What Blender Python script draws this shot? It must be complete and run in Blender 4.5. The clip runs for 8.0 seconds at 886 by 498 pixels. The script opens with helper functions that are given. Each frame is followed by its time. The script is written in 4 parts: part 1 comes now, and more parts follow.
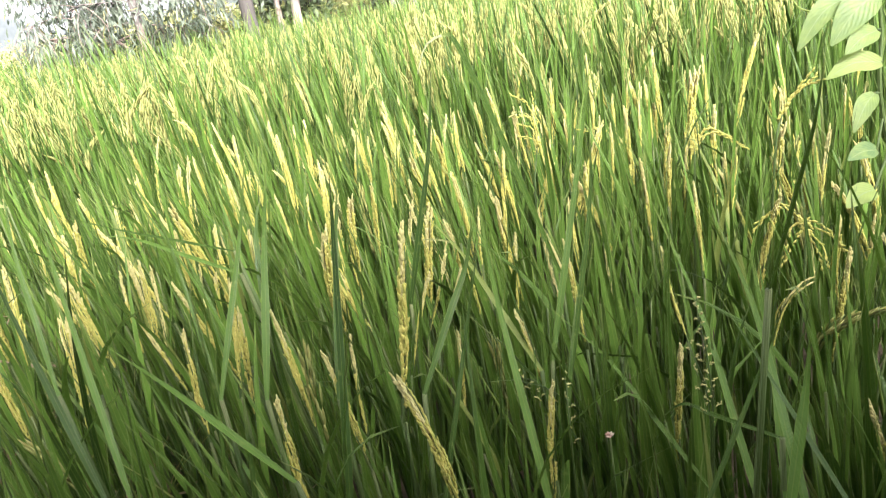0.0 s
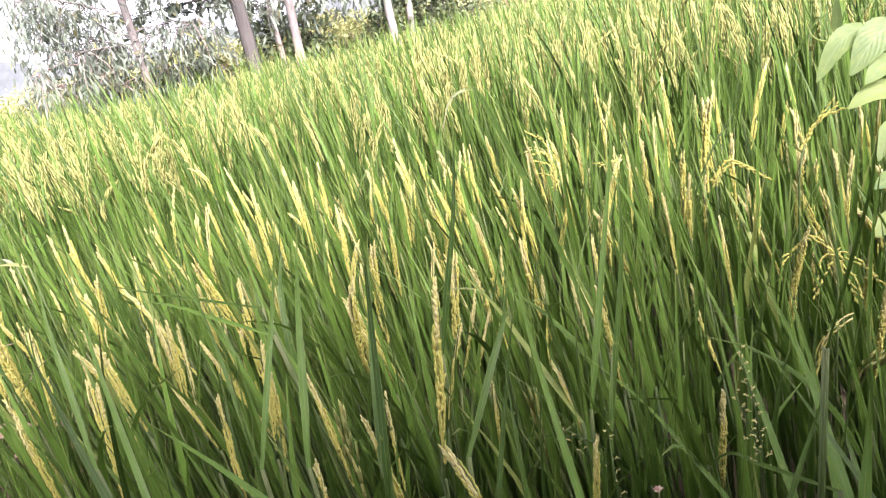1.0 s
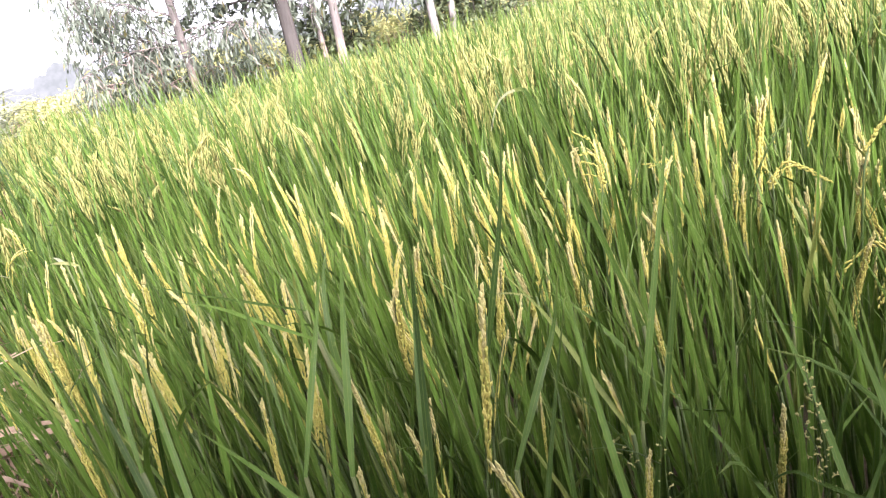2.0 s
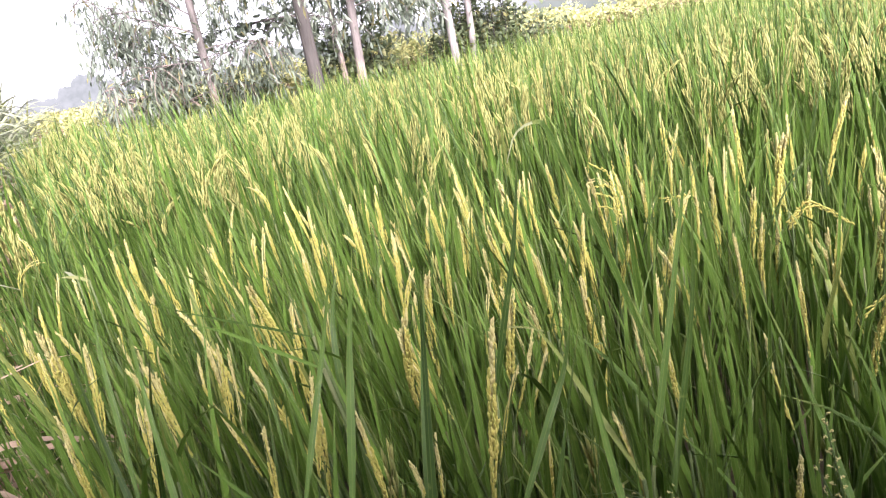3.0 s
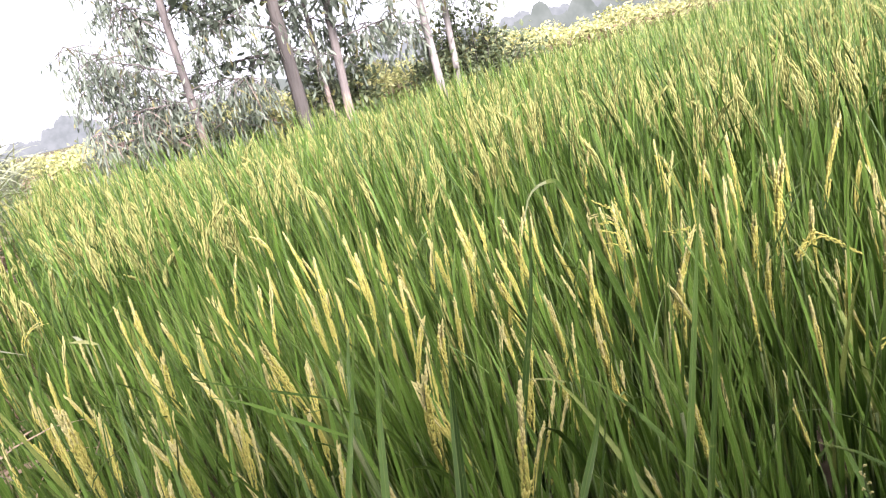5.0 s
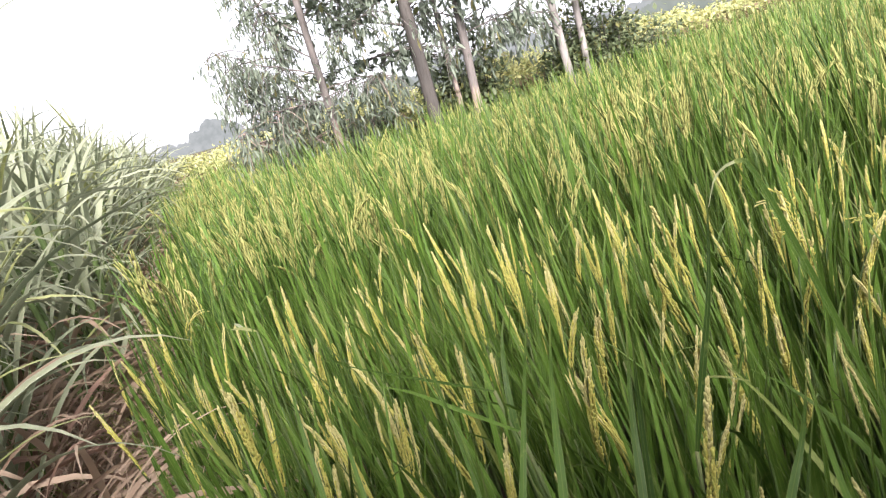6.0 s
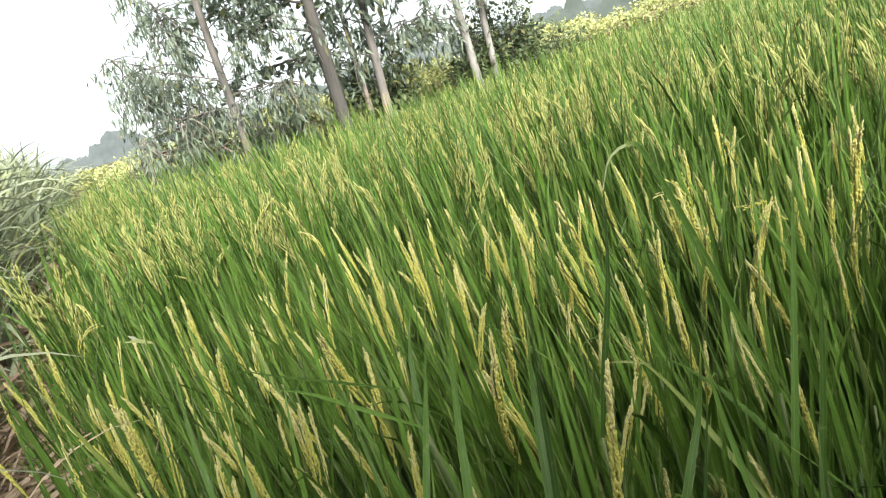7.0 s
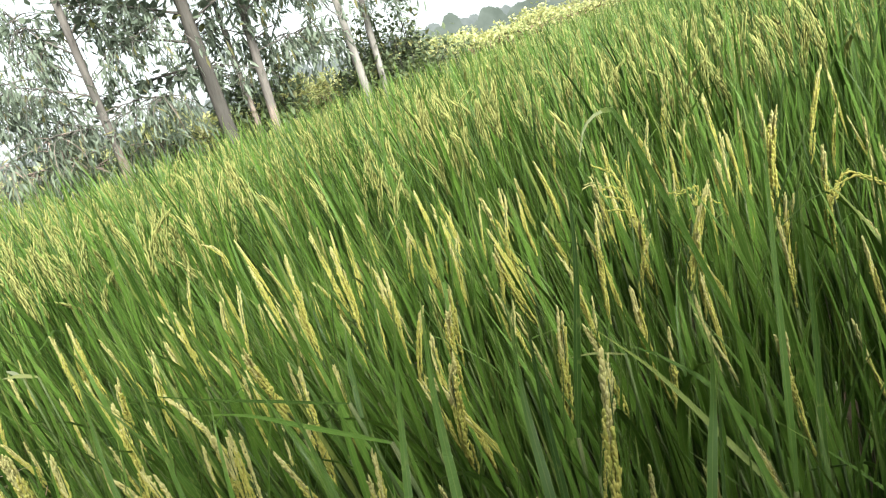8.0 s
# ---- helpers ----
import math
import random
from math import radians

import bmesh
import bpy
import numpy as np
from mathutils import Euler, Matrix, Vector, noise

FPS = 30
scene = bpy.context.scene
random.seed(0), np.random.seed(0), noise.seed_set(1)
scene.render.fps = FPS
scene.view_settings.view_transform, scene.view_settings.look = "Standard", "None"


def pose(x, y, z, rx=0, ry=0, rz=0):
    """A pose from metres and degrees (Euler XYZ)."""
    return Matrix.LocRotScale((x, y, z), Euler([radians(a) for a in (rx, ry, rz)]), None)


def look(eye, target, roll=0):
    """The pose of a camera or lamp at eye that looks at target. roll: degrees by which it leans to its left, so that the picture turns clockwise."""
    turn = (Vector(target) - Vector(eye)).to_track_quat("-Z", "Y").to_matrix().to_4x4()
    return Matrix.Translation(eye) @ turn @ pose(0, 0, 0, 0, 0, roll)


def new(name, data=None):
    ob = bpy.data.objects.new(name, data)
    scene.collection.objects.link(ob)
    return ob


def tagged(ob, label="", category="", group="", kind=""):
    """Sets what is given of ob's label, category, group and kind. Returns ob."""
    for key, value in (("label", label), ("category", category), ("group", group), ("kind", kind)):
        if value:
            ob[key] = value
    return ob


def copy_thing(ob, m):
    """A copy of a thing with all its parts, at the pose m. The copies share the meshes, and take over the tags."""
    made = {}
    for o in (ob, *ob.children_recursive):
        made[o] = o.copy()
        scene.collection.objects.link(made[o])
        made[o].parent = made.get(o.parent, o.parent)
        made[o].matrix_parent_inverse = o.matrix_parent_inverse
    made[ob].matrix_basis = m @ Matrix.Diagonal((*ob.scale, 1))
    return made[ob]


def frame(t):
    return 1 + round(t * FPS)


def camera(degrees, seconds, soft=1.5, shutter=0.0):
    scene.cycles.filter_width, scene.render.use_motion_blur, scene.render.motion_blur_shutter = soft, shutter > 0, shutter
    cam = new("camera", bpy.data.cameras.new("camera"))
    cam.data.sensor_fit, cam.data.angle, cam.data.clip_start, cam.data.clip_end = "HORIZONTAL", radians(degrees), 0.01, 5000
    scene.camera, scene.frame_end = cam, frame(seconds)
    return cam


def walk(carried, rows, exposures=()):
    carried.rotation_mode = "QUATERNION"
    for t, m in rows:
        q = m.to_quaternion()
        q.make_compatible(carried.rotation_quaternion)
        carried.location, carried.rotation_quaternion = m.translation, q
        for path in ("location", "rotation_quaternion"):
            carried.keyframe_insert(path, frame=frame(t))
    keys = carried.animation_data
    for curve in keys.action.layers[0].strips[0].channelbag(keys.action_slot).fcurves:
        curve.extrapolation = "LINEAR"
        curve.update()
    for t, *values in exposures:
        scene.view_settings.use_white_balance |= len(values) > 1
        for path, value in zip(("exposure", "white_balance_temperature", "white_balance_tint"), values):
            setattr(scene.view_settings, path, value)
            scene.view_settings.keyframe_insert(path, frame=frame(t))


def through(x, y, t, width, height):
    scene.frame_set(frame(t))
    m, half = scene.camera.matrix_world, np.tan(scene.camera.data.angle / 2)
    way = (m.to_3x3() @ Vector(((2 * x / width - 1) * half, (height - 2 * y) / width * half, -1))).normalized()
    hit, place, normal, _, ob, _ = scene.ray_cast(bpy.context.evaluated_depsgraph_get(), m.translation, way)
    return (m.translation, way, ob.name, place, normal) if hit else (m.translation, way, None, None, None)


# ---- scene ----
# ---- camera ----
cam = camera(63.0, 8.0, 1.2)
PATH = [
    (0, (0.059, -0.115, 1.324), (0.036, 1.756, 0.617), -9.5),
    (0.5, (0.032, -0.099, 1.356), (0.007, 1.794, 0.71), -8.6),
    (1, (0.034, -0.093, 1.367), (0.004, 1.799, 0.719), -12.1),
    (1.5, (0.039, -0.081, 1.357), (-0.01, 1.806, 0.696), -11.8),
    (1.7, (0.032, -0.078, 1.362), (-0.067, 1.809, 0.708), -12.9),
    (2.8, (0.022, -0.046, 1.376), (-0.182, 1.864, 0.821), -11.0),
    (3, (0.028, -0.05, 1.376), (-0.133, 1.861, 0.809), -10.9),
    (3.5, (0.033, -0.056, 1.374), (-0.096, 1.859, 0.813), -12.1),
    (4, (0.024, -0.055, 1.376), (-0.088, 1.862, 0.816), -12.4),
    (5.3, (-0.021, -0.021, 1.445), (-0.153, 1.912, 0.948), -14.0),
    (5.5, (-0.044, -0.01, 1.442), (-0.242, 1.922, 0.963), -13.1),
    (6, (-0.061, -0.011, 1.434), (-0.517, 1.884, 0.984), -16.2),
    (6.5, (-0.049, -0.01, 1.427), (-0.427, 1.905, 0.992), -15.8),
    (7, (-0.047, 0.013, 1.401), (-0.28, 1.938, 0.91), -16.5),
    (7.5, (-0.092, 0.045, 1.388), (-0.162, 1.986, 0.912), -15.7),
    (8, (-0.141, 0.111, 1.366), (-0.071, 2.037, 0.832), -17.1),
]
walk(cam, [(t, look(eye, target, roll)) for t, eye, target, roll in PATH], [(0.0, 2.6, 6050, 16), (0.4, 2.53, 6000, 28), (1.5, 2.5, 6000, 28), (3.0, 2.22, 6000, 28), (4.0, 2.16, 6000, 28), (5.5, 2.0, 6050, 24), (6.0, 1.8, 6150, 19), (6.6, 1.67, 6200, 14), (7.2, 1.65, 6150, 1), (8.0, 1.72, 6150, 1)])

# ---- light: a bright hazy sky ----
SUN_ELEVATION, SUN_AZIMUTH = radians(40), radians(158)      # azimuth from +y, clockwise
world = bpy.data.worlds.new("hazy_sky")
scene.world = world
world.use_nodes = True
wn, wl = world.node_tree.nodes, world.node_tree.links
sky = wn.new("ShaderNodeTexSky")
sky.sky_type, sky.sun_disc = "NISHITA", False
sky.sun_elevation, sky.sun_rotation = SUN_ELEVATION, SUN_AZIMUTH
sky.dust_density, sky.air_density, sky.ozone_density = 1.2, 0.8, 1.0
pale = wn.new("ShaderNodeHueSaturation")
pale.inputs["Saturation"].default_value = 0.12
wl.new(sky.outputs[0], pale.inputs["Color"])
wl.new(pale.outputs[0], wn["Background"].inputs[0])
wn["Background"].inputs[1].default_value = 0.098
sun = new("sun", bpy.data.lights.new("sun", "SUN"))
sun.data.energy, sun.data.angle, sun.data.color = 3.9, radians(32), (1.0, 0.95, 0.86)
toward = Vector((math.sin(SUN_AZIMUTH) * math.cos(SUN_ELEVATION), math.cos(SUN_AZIMUTH) * math.cos(SUN_ELEVATION), math.sin(SUN_ELEVATION)))
sun.matrix_world = look(toward * 40, (0, 0, 0))

# ---- materials ----


class Nodes:
    """A small wrapper that writes a node material line by line."""

    def __init__(self, name):
        self.mat = bpy.data.materials.new(name)
        self.mat.use_nodes = True
        self.tree = self.mat.node_tree
        self.tree.nodes.clear()
        self.out = self.add("ShaderNodeOutputMaterial")

    def add(self, kind, **settings):
        node = self.tree.nodes.new(kind)
        for key, value in settings.items():
            node.inputs[key.replace("_", " ")].default_value = value
        return node

    def link(self, a, b):
        self.tree.links.new(a, b)

    def math(self, op, a, b=0.0, c=0.0):
        node = self.tree.nodes.new("ShaderNodeMath")
        node.operation = op
        for slot, value in zip(node.inputs, (a, b, c)):
            if isinstance(value, (int, float)):
                slot.default_value = value
            else:
                self.link(value, slot)
        return node.outputs[0]

    def mix(self, factor, a, b):
        node = self.tree.nodes.new("ShaderNodeMix")
        node.data_type = "RGBA"
        for slot, value in zip((node.inputs[0], node.inputs[6], node.inputs[7]), (factor, a, b)):
            if isinstance(value, (int, float)):
                slot.default_value = value
            elif isinstance(value, tuple):
                slot.default_value = (*value, 1)
            else:
                self.link(value, slot)
        return node.outputs[2]

    def noise(self, scale, detail=3.0, where="Object"):
        spot = self.tree.nodes.new("ShaderNodeTexCoord")
        node = self.add("ShaderNodeTexNoise", Scale=scale, Detail=detail)
        self.link(spot.outputs[where], node.inputs["Vector"])
        return node.outputs[0]

    def world_noise(self, scale, detail=3.0):
        spot = self.tree.nodes.new("ShaderNodeNewGeometry")
        node = self.add("ShaderNodeTexNoise", Scale=scale, Detail=detail)
        self.link(spot.outputs["Position"], node.inputs["Vector"])
        return node.outputs[0]

    def ramp(self, value, low, high):
        node = self.tree.nodes.new("ShaderNodeMapRange")
        self.link(value, node.inputs[0])
        node.inputs[1].default_value, node.inputs[2].default_value = low, high
        return node.outputs[0]

    def chance(self):
        """A random number for each piece, whether it is an object or an island of a mesh."""
        a = self.tree.nodes.new("ShaderNodeObjectInfo").outputs["Random"]
        b = self.tree.nodes.new("ShaderNodeNewGeometry").outputs["Random Per Island"]
        return self.math("FRACT", self.math("ADD", a, b))

    def surface(self, colour, rough, through=0.0, thin_colour=None, bump=None, depth=0.002, gloss=0.5):
        shade = self.add("ShaderNodeBsdfPrincipled", Roughness=rough)
        shade.inputs["Specular IOR Level"].default_value = gloss
        self.link(colour, shade.inputs["Base Color"])
        if bump is not None:
            node = self.add("ShaderNodeBump", Strength=0.6, Distance=depth)
            self.link(bump, node.inputs["Height"])
            self.link(node.outputs[0], shade.inputs["Normal"])
        last = shade.outputs[0]
        if through:
            glow = self.add("ShaderNodeBsdfTranslucent")
            self.link(thin_colour if thin_colour is not None else colour, glow.inputs["Color"])
            both = self.add("ShaderNodeMixShader", Fac=through)
            self.link(last, both.inputs[1])
            self.link(glow.outputs[0], both.inputs[2])
            last = both.outputs[0]
        self.link(last, self.out.inputs["Surface"])
        return self.mat


def blade_material(name, dark, light, tip, through=0.4, rough=0.45, tip_from=0.75, odd=None, share=0.0, shine=(1.0, 1.0, 1.0)):
    """A grass-like blade: fine veins along it, a paler midrib, a yellowing tip, each blade a little different."""
    n = Nodes(name)
    uv = n.tree.nodes.new("ShaderNodeUVMap")
    split = n.tree.nodes.new("ShaderNodeSeparateXYZ")
    n.link(uv.outputs[0], split.inputs[0])
    across, along = split.outputs[0], split.outputs[1]
    chance = n.chance()
    colour = n.mix(chance, dark, light)
    colour = n.mix(n.math("MULTIPLY", n.ramp(n.world_noise(1.1), 0.35, 0.7), 0.35), colour, light)
    if odd is not None:
        colour = n.mix(n.math("MULTIPLY", n.math("GREATER_THAN", n.math("FRACT", n.math("MULTIPLY", chance, 7.31)), 1 - share), 0.85), colour, odd)
    rib = n.math("LESS_THAN", n.math("ABSOLUTE", n.math("SUBTRACT", across, 0.5)), 0.05)
    colour = n.mix(n.math("MULTIPLY", rib, 0.16), colour, tip)
    ends = n.math("MULTIPLY", n.ramp(along, tip_from, 1.0), n.ramp(n.world_noise(9.0), 0.35, 0.65))
    colour = n.mix(n.math("MULTIPLY", ends, 0.7), colour, tip)
    spots = n.ramp(n.world_noise(60.0, 4.0), 0.62, 0.75)
    colour = n.mix(n.math("MULTIPLY", spots, 0.35), colour, tip)
    veins = n.math("SINE", n.math("MULTIPLY", across, 60.0))
    colour = n.mix(n.math("MULTIPLY", n.ramp(veins, -0.2, 1.0), 0.14), colour, light)
    # whitish sheen along the blade's edges, put into the colour
    edge_sheen = n.math("GREATER_THAN", n.math("ABSOLUTE", n.math("SUBTRACT", across, 0.5)), 0.44)
    colour = n.mix(n.math("MULTIPLY", edge_sheen, 0.22), colour, tip)
    lit = n.tree.nodes.new("ShaderNodeVectorMath")       # what a thin blade lets through is brighter and yellower
    lit.operation = "MULTIPLY"
    n.link(colour, lit.inputs[0])
    lit.inputs[1].default_value = shine
    return n.surface(colour, rough, through, lit.outputs[0], veins, 0.0004, 0.34)


def leaf_material(name, dark, light, odd, share, through=0.35, rough=0.5):
    """Broad leaves of bushes and trees."""
    n = Nodes(name)
    chance = n.chance()
    colour = n.mix(chance, dark, light)
    colour = n.mix(n.math("MULTIPLY", n.math("GREATER_THAN", n.math("FRACT", n.math("MULTIPLY", chance, 9.7)), 1 - share), 0.8), colour, odd)
    colour = n.mix(n.math("MULTIPLY", n.ramp(n.world_noise(35.0), 0.5, 0.75), 0.35), colour, light)
    return n.surface(colour, rough, through, None, n.world_noise(120.0), 0.001, 0.4)


def veined_material(name, dark, light, vein):
    """Thin leaves with side veins that run off the middle one."""
    n = Nodes(name)
    uv = n.tree.nodes.new("ShaderNodeUVMap")
    split = n.tree.nodes.new("ShaderNodeSeparateXYZ")
    n.link(uv.outputs[0], split.inputs[0])
    off = n.math("ABSOLUTE", n.math("SUBTRACT", split.outputs[0], 0.5))
    waves = n.math("SINE", n.math("MULTIPLY", n.math("SUBTRACT", split.outputs[1], off), 44.0))
    colour = n.mix(n.math("FRACT", n.math("MULTIPLY", n.chance(), 3.7)), dark, light)
    colour = n.mix(n.math("MULTIPLY", n.ramp(n.world_noise(70.0, 4.0), 0.4, 0.7), 0.5), colour, light)
    colour = n.mix(n.math("MULTIPLY", n.ramp(waves, 0.90, 1.0), 0.25), colour, vein)
    colour = n.mix(n.math("MULTIPLY", n.math("LESS_THAN", off, 0.03), 0.8), colour, vein)
    return n.surface(colour, 0.5, 0.5, None, waves, 0.0003, 0.4)


def bark_material(name, base, patch, dark, bare=None, bare_to=1.3):
    """Bark in long flakes; with bare, the foot of the trunk has shed it in ragged strips up to about bare_to metres."""
    n = Nodes(name)
    spot = n.tree.nodes.new("ShaderNodeTexCoord")
    stretch = n.tree.nodes.new("ShaderNodeMapping")
    stretch.inputs["Scale"].default_value = (9, 9, 1.6)
    n.link(spot.outputs["Object"], stretch.inputs[0])
    peel = n.add("ShaderNodeTexNoise", Scale=1.0, Detail=5.0)
    n.link(stretch.outputs[0], peel.inputs["Vector"])
    grain = n.add("ShaderNodeTexNoise", Scale=7.0, Detail=6.0)
    n.link(stretch.outputs[0], grain.inputs["Vector"])
    colour = n.mix(n.ramp(peel.outputs[0], 0.42, 0.6), base, patch)
    if bare is not None:
        split = n.tree.nodes.new("ShaderNodeSeparateXYZ")
        n.link(spot.outputs["Object"], split.inputs[0])
        ragged = n.math("ADD", split.outputs[2], n.math("MULTIPLY", n.math("SUBTRACT", peel.outputs[0], 0.5), 2.4))
        colour = n.mix(n.ramp(ragged, bare_to + 0.06, bare_to - 0.06), colour, bare)
    colour = n.mix(n.math("MULTIPLY", n.ramp(grain.outputs[0], 0.5, 0.75), 0.6), colour, dark)
    return n.surface(colour, 0.85, 0.0, None, grain.outputs[0], 0.01, 0.2)


def grain_material(name, dark, light, green):
    """Husks of ripening rice: straw yellow with greener and browner grains."""
    n = Nodes(name)
    chance = n.chance()
    colour = n.mix(chance, dark, light)
    colour = n.mix(n.math("MULTIPLY", n.math("GREATER_THAN", n.math("FRACT", n.math("MULTIPLY", chance, 5.3)), 0.62), 0.7), colour, green)
    colour = n.mix(n.math("MULTIPLY", n.ramp(n.world_noise(150.0, 2.0), 0.66, 0.80), 0.16), colour, (0.42, 0.32, 0.10))
    return n.surface(colour, 0.55, 0.25, None, n.world_noise(900.0, 2.0), 0.0003, 0.3)


def soil_material():
    n = Nodes("wet_paddy_soil")
    colour = n.mix(n.ramp(n.world_noise(2.2, 6.0), 0.35, 0.65), (0.055, 0.040, 0.026), (0.12, 0.088, 0.055))
    colour = n.mix(n.ramp(n.world_noise(0.16, 3.0), 0.45, 0.6), colour, (0.075, 0.095, 0.03))
    colour = n.mix(n.math("MULTIPLY", n.ramp(n.world_noise(14.0, 4.0), 0.55, 0.7), 0.6), colour, (0.17, 0.13, 0.08))
    return n.surface(colour, 0.8, 0.0, None, n.world_noise(30.0, 6.0), 0.02, 0.3)


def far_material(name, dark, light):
    """Distance: woods behind the fields that glow, with the haze put into the emitted colour."""
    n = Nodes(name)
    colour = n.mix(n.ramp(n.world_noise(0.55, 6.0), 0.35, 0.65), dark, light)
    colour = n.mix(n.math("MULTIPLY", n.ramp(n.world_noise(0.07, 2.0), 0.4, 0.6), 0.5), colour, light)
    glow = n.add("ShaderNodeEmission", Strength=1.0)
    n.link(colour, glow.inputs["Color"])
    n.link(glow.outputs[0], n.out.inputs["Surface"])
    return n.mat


RICE = blade_material("rice_leaf", (0.010, 0.031, 0.004), (0.112, 0.203, 0.031), (0.33, 0.36, 0.11), 0.14, 0.38, 0.8, (0.20, 0.23, 0.06), 0.04, (1.1, 1.2, 0.7))
STEM = blade_material("rice_stem", (0.055, 0.100, 0.028), (0.105, 0.150, 0.046), (0.22, 0.22, 0.09), 0.2, 0.5, 0.9)
GRAIN = grain_material("rice_grain", (0.43, 0.385, 0.085), (0.545, 0.490, 0.140), (0.38, 0.395, 0.085))
GREEN_GRAIN = grain_material("green_rice_grain", (0.325, 0.322, 0.098), (0.435, 0.412, 0.145), (0.27, 0.31, 0.095))
PALE_GRAIN = grain_material("pale_rice_grain", (0.50, 0.44, 0.17), (0.62, 0.56, 0.26), (0.44, 0.42, 0.15))
CANE = blade_material("cane_leaf", (0.130, 0.162, 0.090), (0.320, 0.345, 0.225), (0.46, 0.45, 0.31), 0.3, 0.30, 0.7, (0.30, 0.32, 0.10), 0.18)
STRAW = blade_material("dry_straw", (0.20, 0.128, 0.085), (0.43, 0.320, 0.230), (0.48, 0.39, 0.28), 0.25, 0.7, 0.6, (0.20, 0.11, 0.08), 0.25)
WITHER = blade_material("withered_rice_leaf", (0.36, 0.40, 0.20), (0.52, 0.54, 0.32), (0.58, 0.56, 0.38), 0.3, 0.5, 0.7)
GRASS = blade_material("bank_grass", (0.12, 0.18, 0.035), (0.27, 0.30, 0.07), (0.45, 0.40, 0.13), 0.35, 0.5, 0.7, (0.34, 0.27, 0.14), 0.2)
EUCALYPT = leaf_material("eucalypt_leaf", (0.168, 0.204, 0.150), (0.290, 0.328, 0.246), (0.28, 0.24, 0.08), 0.05, 0.45, 0.5)
ROUND = leaf_material("round_tree_leaf", (0.110, 0.138, 0.098), (0.200, 0.232, 0.165), (0.20, 0.20, 0.07), 0.05, 0.45, 0.5)
SHRUB = leaf_material("shrub_leaf", (0.095, 0.125, 0.065), (0.190, 0.225, 0.115), (0.26, 0.24, 0.08), 0.12)
YELLOW = leaf_material("yellowing_crop_leaf", (0.42, 0.425, 0.15), (0.70, 0.655, 0.31), (0.25, 0.30, 0.12), 0.42, 0.35)
BROWN = leaf_material("withered_leaf", (0.13, 0.085, 0.055), (0.24, 0.17, 0.10), (0.20, 0.22, 0.08), 0.25, 0.2, 0.8)
VINE = veined_material("vine_leaf", (0.13, 0.21, 0.075), (0.30, 0.37, 0.09), (0.25, 0.32, 0.13))
PALE_BARK = bark_material("peeling_pale_bark", (0.105, 0.094, 0.086), (0.190, 0.165, 0.150), (0.08, 0.066, 0.058), (0.31, 0.237, 0.20), 1.3)
WHITE_BARK = bark_material("white_bark", (0.19, 0.172, 0.158), (0.31, 0.28, 0.258), (0.15, 0.125, 0.11))
GREY_BARK = bark_material("grey_bark", (0.066, 0.059, 0.053), (0.100, 0.089, 0.079), (0.045, 0.035, 0.03))
BUD = leaf_material("dry_flower", (0.30, 0.16, 0.11), (0.48, 0.32, 0.24), (0.60, 0.50, 0.36), 0.3)
SOIL = soil_material()
FAR = far_material("haze_glow_distance", (0.128, 0.138, 0.128), (0.172, 0.180, 0.168))
FAR_GREEN = far_material("haze_glow_green_distance", (0.092, 0.104, 0.084), (0.138, 0.150, 0.126))

# ---- mesh tools ----


class Bag:
    """Collects pieces of geometry and turns them into one mesh with several materials."""

    def __init__(self):
        self.verts, self.faces, self.uvs, self.count = [], [], [], 0

    def add(self, verts, faces, uv=None, slot=0):
        verts = np.asarray(verts, float).reshape(-1, 3)
        self.verts.append(verts)
        self.uvs.append(np.zeros((len(verts), 2)) if uv is None else np.asarray(uv, float))
        for block in faces if isinstance(faces, list) else [faces]:
            self.faces.append((np.asarray(block, int) + self.count, slot))
        self.count += len(verts)
        return self

    def mesh(self, name, *materials):
        me = bpy.data.meshes.new(name)
        verts, uvs = np.concatenate(self.verts), np.concatenate(self.uvs)
        loops = np.concatenate([f.ravel() for f, _ in self.faces])
        totals = np.concatenate([np.full(len(f), f.shape[1]) for f, _ in self.faces])
        slots = np.concatenate([np.full(len(f), s) for f, s in self.faces])
        me.vertices.add(len(verts)), me.loops.add(len(loops)), me.polygons.add(len(totals))
        me.vertices.foreach_set("co", verts.ravel().astype(np.float32))
        me.loops.foreach_set("vertex_index", loops.astype(np.int32))
        me.polygons.foreach_set("loop_start", np.concatenate(([0], np.cumsum(totals)[:-1])).astype(np.int32))
        me.polygons.foreach_set("loop_total", totals.astype(np.int32))
        me.polygons.foreach_set("material_index", slots.astype(np.int32))
        me.polygons.foreach_set("use_smooth", np.ones(len(totals), bool))
        for m in materials:
            me.materials.append(m)
        layer = me.uv_layers.new(name="UVMap")
        layer.data.foreach_set("uv", uvs[loops].ravel().astype(np.float32))
        me.update(calc_edges=True)
        return me


def unit(v):
    return v / np.maximum(np.linalg.norm(v, axis=-1, keepdims=True), 1e-9)


